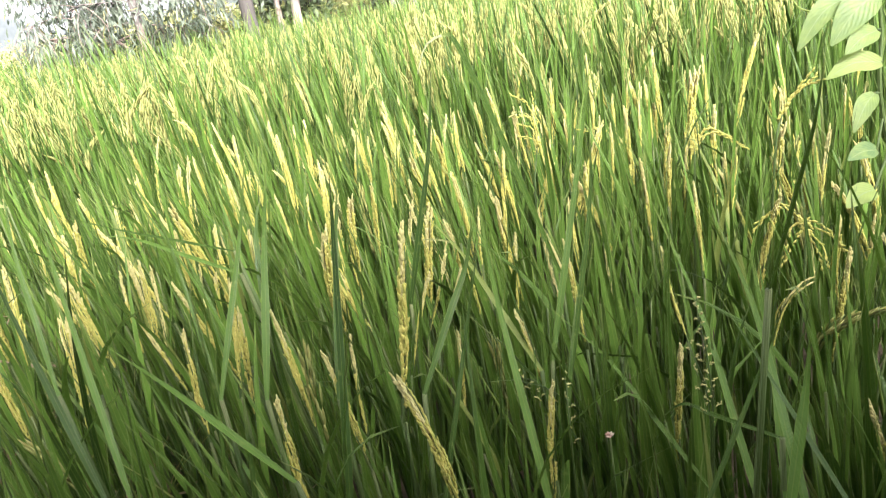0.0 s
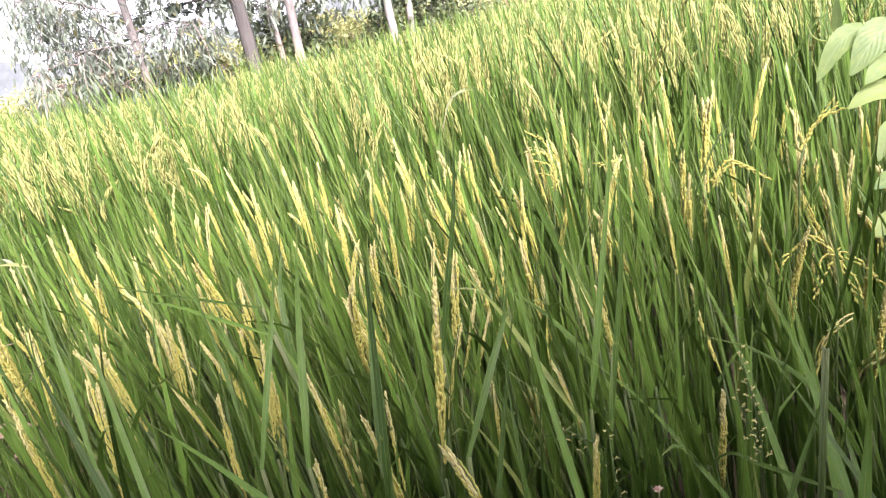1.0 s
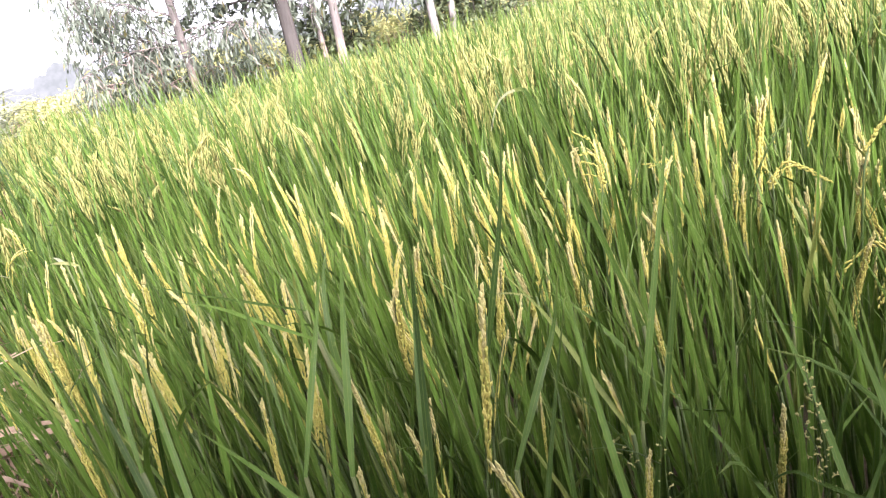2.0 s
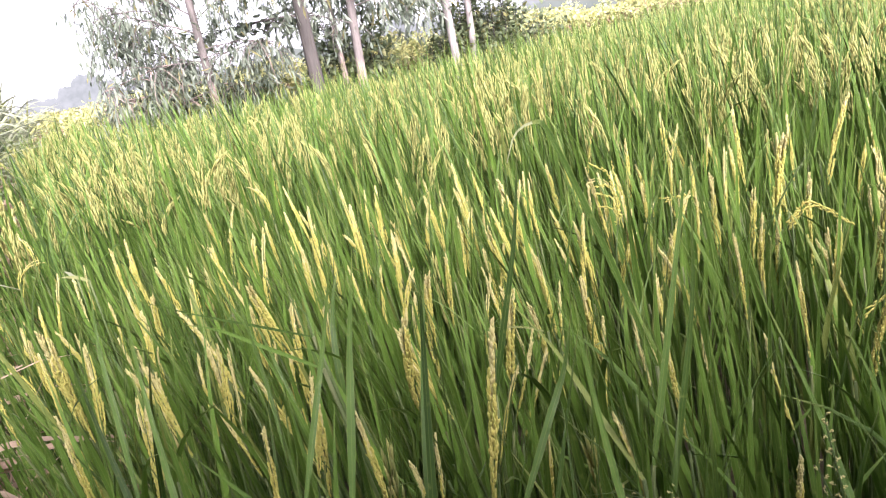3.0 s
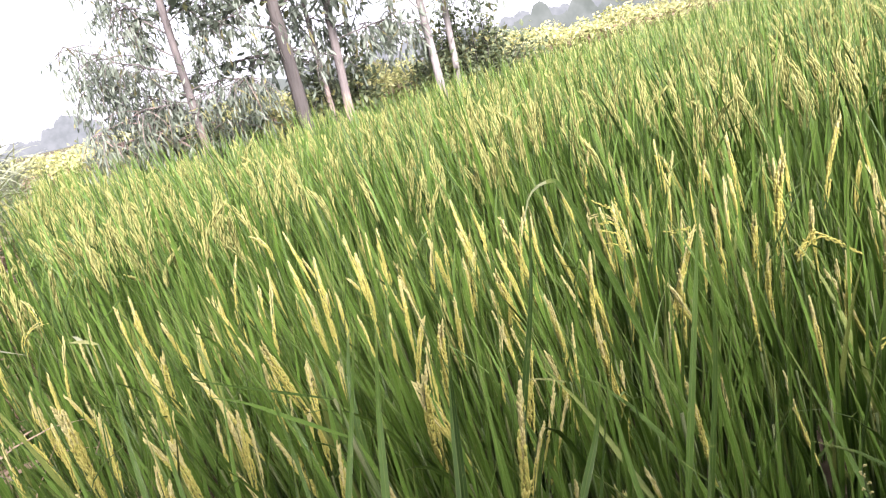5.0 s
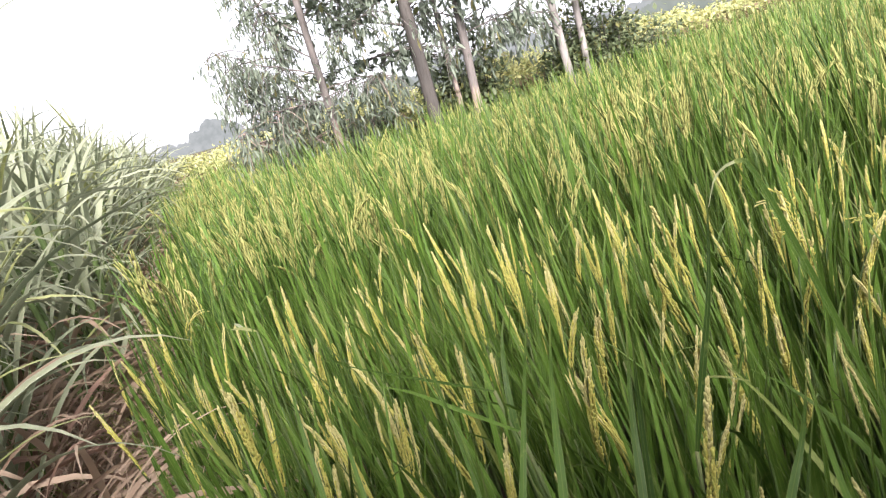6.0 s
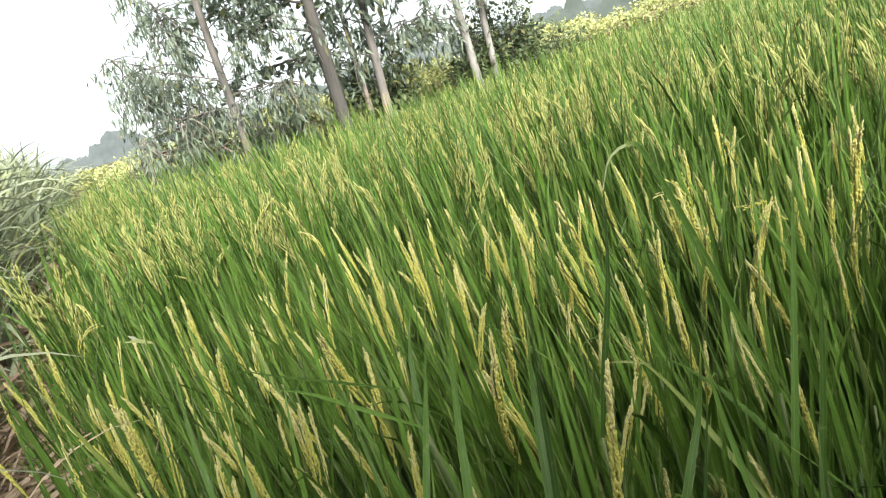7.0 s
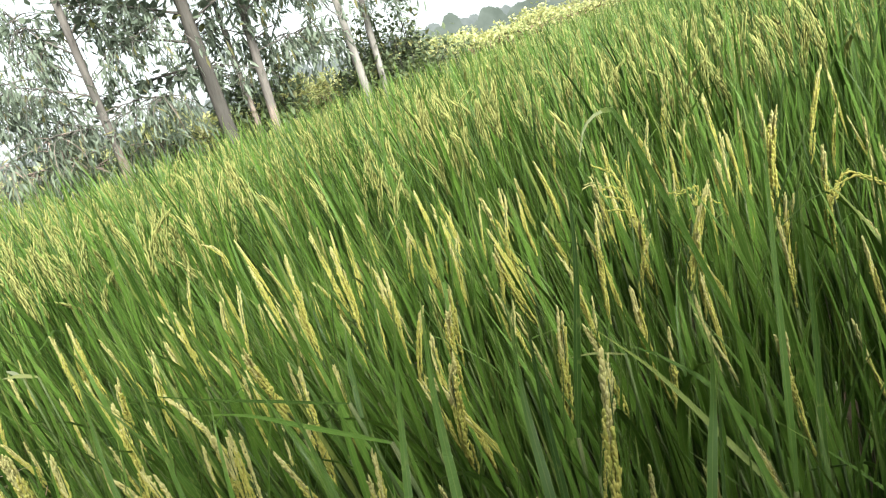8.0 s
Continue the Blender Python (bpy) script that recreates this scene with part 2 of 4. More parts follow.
def ribbon(line, width, side, fold=0.2):
    """Folded strips along the lines (n, k, 3), with widths (n, k) and sideways directions (n, k, 3)."""
    n, k, _ = line.shape
    along = np.gradient(line, axis=1)
    up = unit(np.cross(side, along))
    half = side * width[..., None] / 2
    lift = up * width[..., None] * fold
    verts = np.stack([line - half + lift, line, line + half + lift], 2).reshape(-1, 3)
    i = (np.arange(n)[:, None, None] * k + np.arange(k - 1)[None, :, None]) * 3 + np.arange(2)[None, None, :]
    faces = np.stack([i, i + 1, i + 4, i + 3], -1).reshape(-1, 4)
    uv = np.stack(np.broadcast_arrays(np.array([0, 0.5, 1])[None, None, :], np.linspace(0, 1, k)[None, :, None], np.zeros((n, 1, 1)))[:2], -1).reshape(-1, 2)
    return verts, faces, uv


def blades(base, azimuth, length, lean, bend, width, segments=5, fold=0.2, twist=0.0, shape="blade"):
    """Many curved blades: lean is the angle from upright at the foot, bend what is added towards the tip."""
    base = np.asarray(base, float).reshape(-1, 3)
    n = len(base)
    azimuth, length, lean, bend, width, twist = (np.broadcast_to(np.asarray(a, float), n) for a in (azimuth, length, lean, bend, width, twist))
    s = np.linspace(0, 1, segments + 1)
    angle = lean[:, None] + bend[:, None] * s[None, :] ** 1.7
    mid = (angle[:, 1:] + angle[:, :-1]) / 2
    step = length[:, None] / segments
    out = np.concatenate([np.zeros((n, 1)), np.cumsum(np.sin(mid) * step, 1)], 1)
    rise = np.concatenate([np.zeros((n, 1)), np.cumsum(np.cos(mid) * step, 1)], 1)
    heading = np.stack([np.cos(azimuth), np.sin(azimuth), np.zeros(n)], -1)
    line = base[:, None, :] + heading[:, None, :] * out[..., None] + np.array([0, 0, 1.0]) * rise[..., None]
    flat = np.stack([-np.sin(azimuth), np.cos(azimuth), np.zeros(n)], -1)
    tangent = heading[:, None, :] * np.sin(angle)[..., None] + np.array([0, 0, 1.0]) * np.cos(angle)[..., None]
    over = np.cross(tangent, np.broadcast_to(flat[:, None, :], tangent.shape))
    turn = twist[:, None] * s[None, :] + twist[:, None] * 0.3
    side = flat[:, None, :] * np.cos(turn)[..., None] + over * np.sin(turn)[..., None]
    if shape == "blade":
        profile = np.minimum(0.5 + 2.2 * s, 1) * np.clip((1 - s) / 0.72, 0.02, 1) ** 0.8
    elif shape == "lance":
        profile = np.clip(np.sin(np.pi * (0.04 + 0.94 * s)), 0.05, 1) ** 0.8
    else:
        profile = np.clip(np.sin(np.pi * np.clip(0.12 + 0.86 * s, 0, 1)), 0.06, 1) ** 0.6
    return ribbon(line, width[:, None] * profile[None, :], side, fold)


def tube(points, radii, sides=6):
    """A tapering tube along a line of points, closed at its end."""
    points, radii = np.asarray(points, float), np.asarray(radii, float)
    along = unit(np.gradient(points, axis=0))
    first = unit(np.cross(along, np.array([0.31, 0.92, 0.21])))
    second = np.cross(along, first)
    a = np.arange(sides) * 2 * np.pi / sides
    ring = first[:, None, :] * np.cos(a)[None, :, None] + second[:, None, :] * np.sin(a)[None, :, None]
    verts = (points[:, None, :] + ring * radii[:, None, None]).reshape(-1, 3)
    k = len(points)
    i = np.arange(k - 1)[:, None] * sides
    j = np.arange(sides)[None, :]
    faces = np.stack([i + j, i + (j + 1) % sides, i + sides + (j + 1) % sides, i + sides + j], -1).reshape(-1, 4)
    uv = np.stack(np.broadcast_arrays((np.arange(sides) / sides)[None, :], np.linspace(0, 1, k)[:, None]), -1).reshape(-1, 2)
    cap = np.arange(sides)[None, :] + (k - 1) * sides
    return verts, [faces, cap], uv


def bezier(points, k=9):
    """A smooth line through two, three or more corner points."""
    p = np.asarray(points, float)
    t = np.linspace(0, len(p) - 1, k)
    i = np.clip(t.astype(int), 0, len(p) - 2)
    f = (t - i)[:, None]
    pad = np.vstack([2 * p[0] - p[1], p, 2 * p[-1] - p[-2]])
    a, b, c, d = pad[i], pad[i + 1], pad[i + 2], pad[i + 3]
    return 0.5 * ((2 * b) + (c - a) * f + (2 * a - 5 * b + 4 * c - d) * f ** 2 + (3 * b - a - 3 * c + d) * f ** 3)


def kernels(spots, ways, length, radius, sides=5):
    """Pointed grains at the spots, lying along the ways."""
    spots, ways = np.asarray(spots, float), unit(np.asarray(ways, float))
    n = len(spots)
    length, radius = np.broadcast_to(length, n), np.broadcast_to(radius, n)
    first = unit(np.cross(ways, np.array([0.37, 0.2, 0.9])))
    second = np.cross(ways, first)
    a = np.arange(sides) * 2 * np.pi / sides
    ring = first[:, None, :] * np.cos(a)[None, :, None] + second[:, None, :] * np.sin(a)[None, :, None]
    rows = [spots[:, None, :]]
    for at, fat in ((0.3, 0.95), (0.68, 0.85)):
        rows.append(spots[:, None, :] + ways[:, None, :] * (at * length)[:, None, None] + ring * (fat * radius)[:, None, None])
    rows.append((spots + ways * length[:, None])[:, None, :])
    verts = np.concatenate(rows, 1)
    m, j = verts.shape[1], np.arange(sides)
    k = (j + 1) % sides
    tri = np.concatenate([np.stack([np.zeros(sides, int), 1 + k, 1 + j], -1), np.stack([1 + sides + j, 1 + sides + k, np.full(sides, m - 1)], -1)])
    quad = np.stack([1 + j, 1 + k, 1 + sides + k, 1 + sides + j], -1)
    shift = np.arange(n)[:, None, None] * m
    return verts.reshape(-1, 3), [(tri[None] + shift).reshape(-1, 3), (quad[None] + shift).reshape(-1, 4)]


def part(name, me, parent, label="", place=None):
    ob = new(name, me)
    ob.parent = parent
    if place is not None:
        ob.matrix_basis = place
    return tagged(ob, label)


def thing(name, label, category, group="", place=None, kind=""):
    ob = tagged(new(name), label, category, group, kind)
    if place is not None:
        ob.matrix_basis = place
    return ob


def aim(foot, tip):
    """A pose at foot whose z runs to the tip and whose scale makes one unit reach it."""
    foot, tip = Vector(foot), Vector(tip)
    way = tip - foot
    return Matrix.Translation(foot) @ way.to_track_quat("Z", "Y").to_matrix().to_4x4() @ Matrix.Diagonal((way.length, way.length, way.length, 1))


# ---- the plan ----
def left_edge(y):
    return -0.56 - 0.53 * y + 0.22 * np.maximum(0, 2.0 - y)


def far_edge(x):
    return 8.2 - 0.25 * (x + 3) if x < -3.0 else 6.55 + 0.93 * (x + 2.3)


def in_field(x, y):
    return x > left_edge(y) and 0.30 < y < far_edge(x) and x < 15


LEAN = 0.06        # the whole field leans a little, as the wind left it
rng = np.random.default_rng(7)


def scatter(x0, x1, y0, y1, per_square, keep):
    """Jittered spots on a grid over a stretch of the plan."""
    step = 1 / math.sqrt(per_square)
    xs, ys = np.meshgrid(np.arange(x0, x1, step), np.arange(y0, y1, step))
    spots = np.stack([xs.ravel(), ys.ravel()], -1) + rng.uniform(-0.45, 0.45, (xs.size, 2)) * step
    return np.array([p for p in spots if keep(*p)]).reshape(-1, 2)


# ---- ground ----
def ground():
    size, k = 600.0, 90
    t = np.linspace(-1, 1, k)
    axis = np.sign(t) * np.abs(t) ** 3 * size
    xs, ys = np.meshgrid(axis, axis)
    zs = np.array([[0.03 * noise.noise(Vector((x * 0.7, y * 0.7, 0))) for x, y in zip(*row)] for row in zip(xs, ys)])
    zs += np.where(ys < 0.25, 0.12, 0.0) + np.where(xs < left_edge(ys) - 0.1, 0.12, 0.0)
    i = np.arange(k - 1)[:, None] * k + np.arange(k - 1)[None, :]
    faces = np.stack([i, i + 1, i + k + 1, i + k], -1).reshape(-1, 4)
    me = Bag().add(np.stack([xs, ys, zs], -1).reshape(-1, 3), faces).mesh("ground", SOIL)
    tagged(new("ground", me), "dark muddy field soil with patches of grass", "ground", kind="structure")


ground()

# ---- distance ----
def far_wood(name, material, radius, low, seed, label, crowns):
    """A flat glowing band of woods far beyond the fields, haze in its colour. crowns: (bearing in degrees, half width
    in degrees, height).
    """
    a = np.radians(np.arange(-95, 95, 0.06))
    top = np.full(len(a), low)
    for c, wide, high in crowns:
        u = (np.degrees(a) - c) / wide
        top = np.maximum(top, np.where(np.abs(u) < 1, high * np.clip(1 - np.abs(u) ** 2.4, 0, 1) ** 0.6, 0))
    rough = np.array([0.55 * noise.noise(Vector((v * 60, seed, 0))) + 0.5 * noise.noise(Vector((v * 190, seed, 2))) + 0.35 * noise.noise(Vector((v * 600, seed, 4))) for v in a])
    top = top + rough * radius / 190
    x, y = np.sin(a) * radius, np.cos(a) * radius
    verts = np.stack([np.stack([x, y, np.full_like(x, -1.0)], -1), np.stack([x, y, top], -1)], 1).reshape(-1, 3)
    i = np.arange(len(a) - 1) * 2
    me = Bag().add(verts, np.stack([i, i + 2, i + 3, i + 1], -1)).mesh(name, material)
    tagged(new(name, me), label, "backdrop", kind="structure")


far_pick = np.random.default_rng(3)
far_wood("backdrop_woods", FAR, 190.0, 1.6, 3, "flat glowing band of distant woods, haze put into its colour",
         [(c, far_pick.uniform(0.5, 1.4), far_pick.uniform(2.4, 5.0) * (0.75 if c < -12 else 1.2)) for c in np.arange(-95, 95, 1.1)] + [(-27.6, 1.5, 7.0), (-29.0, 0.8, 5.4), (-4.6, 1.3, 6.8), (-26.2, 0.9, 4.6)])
far_wood("backdrop_near_woods", FAR_GREEN, 95.0, 0.2, 9, "flat glowing band of green trees, haze put into its colour",
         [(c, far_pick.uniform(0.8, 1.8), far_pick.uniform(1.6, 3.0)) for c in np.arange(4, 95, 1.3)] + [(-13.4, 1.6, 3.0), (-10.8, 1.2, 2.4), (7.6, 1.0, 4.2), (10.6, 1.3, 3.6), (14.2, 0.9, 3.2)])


# ---- trees ----
def leaf_cloud(bag, spots, length, width, droop, shape, slot=0, spread=0.45, segments=2, fold=0.15):
    n = len(spots)
    bag.add(*blades(spots, rng.uniform(0, 6.283, n), length * rng.uniform(0.7, 1.25, n), droop + rng.normal(0, spread, n), rng.uniform(-0.3, 0.5, n),
                    width * rng.uniform(0.75, 1.25, n), segments, fold, rng.uniform(-0.8, 0.8, n), shape), slot)


def limb(start, azimuth, rise, length, radius, sag=0.0, k=7):
    """A crooked limb that starts at a point and thins out."""
    pts, p, a, r = [np.array(start, float)], np.array(start, float), azimuth, rise
    for _ in range(k - 1):
        a += rng.normal(0, 0.16)
        r += rng.normal(0, 0.10) - sag
        p = p + np.array([math.cos(a) * math.cos(r), math.sin(a) * math.cos(r), math.sin(r)]) * length / (k - 1)
        pts.append(p)
    return np.array(pts), np.linspace(radius, radius * 0.25, k)


def tree(label, foot, stems, bark, leaf, length, width, droop, shape, twigs, per_twig, hang, category="tree", first_spread=0.45):
    """A tree of one or more trunks. stems: (dx, dy, lean_x, lean_y, height, radius, limbs), limbs: (height, azimuth in degrees, rise in degrees, length)."""
    whole = thing("tree", label, category, place=pose(*foot))
    crown = Bag()
    for dx, dy, lx, ly, height, radius, limbs in stems:
        s = np.linspace(0, 1, 15)
        wob = np.array([[noise.noise(Vector((v * 3, dx * 9 + foot[0], 1.0))), noise.noise(Vector((v * 3, dy * 9 + foot[1], 5.0)))] for v in s]) * 0.10 * height / 6
        line = np.stack([dx + lx * s * height + wob[:, 0] * s, dy + ly * s * height + wob[:, 1] * s, s * height - 0.05], -1)
        flare = 1 + 0.45 * np.exp(-s * height / 0.16)
        part("trunk", Bag().add(*tube(line, radius * (1 - 0.8 * s) * flare, 12)).mesh("trunk", bark), whole)
        for h, az, rise, reach in limbs:
            start = np.array([np.interp(h, line[:, 2], line[:, c]) for c in range(3)])
            pts, radii = limb(start, radians(az), radians(rise), reach, radius * (0.19 if reach > 0.9 else 0.15), 0.02)
            part("limb", Bag().add(*tube(pts, radii, 7)).mesh("limb", bark), whole)
            for _ in range(int(twigs * max(0.5, reach))):
                f = rng.uniform(0.25, 1.0)
                at = np.array([np.interp(f, np.linspace(0, 1, len(pts)), pts[:, c]) for c in range(3)])
                tw, tr = limb(at, rng.uniform(0, 6.28), rng.uniform(-0.5, 0.6) - hang * 0.3, rng.uniform(0.25, 0.6), 0.006, hang, 6)
                crown.add(*tube(tw, tr, 4), 1)
                g = rng.uniform(0.15, 1.05, per_twig)
                spots = np.stack([np.interp(g, np.linspace(0, 1, len(tw)), tw[:, c]) for c in range(3)], -1) + rng.normal(0, 0.035, (per_twig, 3))
                leaf_cloud(crown, spots, length, width, droop, shape, 0, first_spread)
    part("crown", crown.mesh("crown", leaf, bark), whole)
    return whole


def ring_limbs(count, low, high, reach, rise=35, start=0):
    """Limbs all round a trunk between two heights."""
    return [(low + (high - low) * i / count + rng.uniform(-0.1, 0.1), start + i * 137.5 + rng.uniform(-20, 20), rise + rng.uniform(-18, 18), reach * rng.uniform(0.7, 1.15) * (1 - 0.35 * i / count)) for i in range(count)]


tree("slender eucalypt with pinkish peeling bark and hanging leaves", (-2.32, 6.62, 0),
     [(0, 0, -0.005, 0.0, 7.5, 0.044, [(1.55, 180, 25, 1.0), (1.75, 200, 35, 1.1), (1.9, 165, 30, 1.0), (2.1, 185, 40, 1.05), (2.2, 20, 35, 0.7), (1.45, 150, 10, 0.8),
                                       (1.5, 215, 5, 0.9), (1.25, 172, 0, 0.9), (1.5, 190, 15, 1.0), (1.35, 190, -5, 0.95), (1.6, 30, 10, 0.6), (1.5, 5, 20, 0.7), (1.85, -15, 30, 0.8), (2.25, 40, 35, 0.8), (1.3, 20, 0, 0.55)] + ring_limbs(11, 2.9, 7.0, 0.9))],
     PALE_BARK, EUCALYPT, 0.095, 0.020, 2.55, "lance", 24, 21, 0.28)
tree("grey-barked tree with large rounded leaves", (-1.42, 6.95, 0),
     [(0, 0, -0.012, 0.0, 7.5, 0.074, [(1.75, 175, 22, 1.0), (1.95, 190, 30, 1.2), (2.2, 160, 30, 1.2), (2.1, 20, 35, 0.9), (2.4, 200, 30, 1.3), (2.5, -20, 30, 1.0)] + ring_limbs(14, 2.6, 7.2, 1.3)),
      ],
     GREY_BARK, ROUND, 0.085, 0.065, 1.9, "round", 15, 11, 0.10)
tree("pale pink eucalypt with a thinner dark second stem", (-1.10, 7.25, 0),
     [(0, 0, 0.045, 0.0, 8.0, 0.050, [(1.6, 190, 20, 0.6), (1.75, -10, 15, 0.7), (1.9, 170, 35, 0.7), (2.1, 10, 30, 1.0), (2.3, 350, 30, 1.1), (2.4, 180, 40, 0.9)] + ring_limbs(12, 2.5, 7.6, 1.2)),
      (-0.12, 0.12, -0.02, 0.05, 5.0, 0.035, [(1.5, 170, 40, 0.6), (1.7, 10, 40, 0.6), (1.9, 100, 40, 0.6)] + ring_limbs(6, 2.0, 4.6, 0.8))],
     PALE_BARK, EUCALYPT, 0.13, 0.030, 2.4, "lance", 15, 16, 0.22)
tree("pair of white eucalypt trunks from one root", (-0.09, 8.60, 0),
     [(0, 0, -0.030, 0.0, 8.0, 0.055, [(1.75, 180, 25, 0.8), (1.9, 200, 40, 1.1), (1.8, 150, 10, 0.9), (2.2, 170, 30, 1.2)] + ring_limbs(12, 2.3, 7.6, 1.2)),
      (0.16, 0.10, 0.015, 0.0, 7.5, 0.046, [(1.8, 10, 40, 0.7), (2.0, -20, 40, 0.8)] + ring_limbs(10, 2.3, 7.0, 1.1))],
     WHITE_BARK, EUCALYPT, 0.13, 0.030, 2.4, "lance", 15, 16, 0.22)
for x, y, tall, r in ((5.4, 14.4, 7.0, 0.075), (7.0, 16.2, 7.5, 0.08), (9.8, 19.0, 7.0, 0.08), (12.5, 21.0, 8.0, 0.09)):
    tree("pale-trunked eucalypt at the far field edge", (x, y, 0), [(0, 0, rng.uniform(-0.03, 0.03), 0, tall, r, ring_limbs(14, 1.9, tall - 0.4, 1.3))],
         WHITE_BARK, EUCALYPT, 0.16, 0.04, 2.4, "lance", 8, 10, 0.2)


# ---- bushes ----
def bush(label, x, y, wide, deep, tall, leaf, count, length=0.075, width=0.045, name="bush"):
    """A leafy shrub of many small stems, with an uneven outline and gaps."""
    whole = thing(name, label, "bush", place=pose(x, y, 0))
    stems = Bag()
    tips = []
    for _ in range(max(10, count // 90)):
        az, out = rng.uniform(0, 6.283), rng.uniform(0.15, 1.0) ** 0.6
        foot = np.array([math.cos(az) * wide * 0.18, math.sin(az) * deep * 0.18, 0])
        tip = np.array([math.cos(az) * wide * 0.5 * out, math.sin(az) * deep * 0.5 * out, tall * rng.uniform(0.55, 1.0) * (1.05 - 0.45 * out ** 2)])
        pts = bezier([foot, (foot + tip) / 2 + np.array([0, 0, 0.12 * tall]), tip], 7)
        stems.add(*tube(pts, np.linspace(0.012, 0.003, 7), 5))
        tips.append(pts)
    part("woody_frame", stems.mesh("woody_frame", GREY_BARK), whole)
    crown = Bag()
    pick = rng.integers(0, len(tips), count)
    f = rng.uniform(0.12, 1.05, count)
    spots = np.stack([np.array([np.interp(v, np.linspace(0, 1, 7), tips[i][:, c]) for v, i in zip(f, pick)]) for c in range(3)], -1)
    leaf_cloud(crown, spots + rng.normal(0, 0.075, (count, 3)), length, width, 1.6, "lance", 0, 0.6)
    part("foliage", crown.mesh("foliage", leaf), whole)
    return whole


bush("dark leafy shrub under the slender eucalypt", -2.85, 6.95, 1.2, 0.8, 1.6, SHRUB, 3200)
bush("low green shrub between two trunks", -2.10, 7.15, 0.75, 0.6, 1.50, SHRUB, 3800)
bush("leafy green shrub in front of the crop", -2.40, 7.8, 1.0, 0.7, 1.60, SHRUB, 4600)
bush("dense dark shrub behind the grey trunk", -1.2, 7.75, 1.05, 0.8, 1.95, SHRUB, 5600)
bush("low green shrub beside the pink trunk", -0.78, 8.0, 0.6, 0.6, 1.2, SHRUB, 1200)
bush("big dense shrub around white trunks", -0.02, 9.0, 0.8, 0.9, 2.0, SHRUB, 3600)
bush("big dense shrub beside white trunks", 0.24, 9.25, 1.5, 1.0, 2.15, SHRUB, 8200)
bush("light green shrub at the field edge", 1.15, 10.1, 1.0, 0.8, 1.45, SHRUB, 1300)


# ---- yellowing leafy crop behind the trees ----
def crop_row(label, x0, y0, x1, y1, tall, leaves):
    """A stretch of a sprawling leafy crop: yellow on top, withered at the foot."""
    whole = thing("crop_row", label, "crop", "rows of yellowing crop", place=pose(x0, y0, 0))
    length = math.hypot(x1 - x0, y1 - y0)
    ux, uy = (x1 - x0) / length, (y1 - y0) / length
    deep = 2.6
    s, d = rng.uniform(0, length, leaves), rng.uniform(0, 1, leaves) ** 1.4 * deep
    top = np.array([tall * (0.86 + 0.26 * noise.noise(Vector((a * 0.9, b * 0.9, x0))) + 0.15 * noise.noise(Vector((a * 3.1, b * 3.1, y0)))) for a, b in zip(s, d)])
    z = top * np.where(d < 0.3, rng.uniform(0.55, 1.0, leaves), rng.uniform(0.85, 1.03, leaves))
    green = Bag()
    leaf_cloud(green, np.stack([ux * s - uy * d, uy * s + ux * d, z], -1), 0.062, 0.052, 1.35, "round", 0, 0.55, 2)
    part("leaves", green.mesh("leaves", YELLOW), whole)
    n = leaves // 3
    s, d = rng.uniform(0, length, n), rng.uniform(-0.05, 0.5, n)
    brown = Bag()
    leaf_cloud(brown, np.stack([ux * s - uy * d, uy * s + ux * d, rng.uniform(0.1, 0.82, n) * tall], -1), 0.11, 0.06, 2.2, "lance", 0, 0.7)
    m = leaves // 8
    s, d = rng.uniform(0, length, m), rng.uniform(0, deep, m)
    brown.add(*blades(np.stack([ux * s - uy * d, uy * s + ux * d, np.zeros(m)], -1), rng.uniform(0, 6.28, m), tall * rng.uniform(0.7, 0.95, m), rng.uniform(0, 0.3, m), 0.2, 0.014, 3))
    part("withered_foot", brown.mesh("withered_foot", BROWN), whole, "brown withered lower leaves and stalks")


for x0, y0, x1, y1, tall, count in ((-13.0, 17.5, -8.5, 13.2, 1.25, 1500), (-8.5, 13.2, -5.6, 10.2, 1.22, 2000), (-5.6, 10.2, -3.1, 9.3, 1.25, 1900), (-3.1, 9.3, -1.0, 9.9, 1.36, 2000),
                                    (-1.0, 9.9, 1.0, 11.3, 1.40, 1700), (1.0, 11.3, 3.4, 13.3, 1.42, 2200), (3.4, 13.3, 7.5, 17.0, 1.42, 2200), (7.5, 17.0, 13.0, 22.0, 1.45, 1800), (-9.5, 17.5, -5.0, 13.4, 1.30, 1300), (-5.0, 13.4, 0.0, 13.4, 1.34, 1300)):
    count = int(count * 2.9)
    crop_row("row of sprawling crop with yellowing leaves, brown underneath", x0, y0, x1, y1, tall, count)


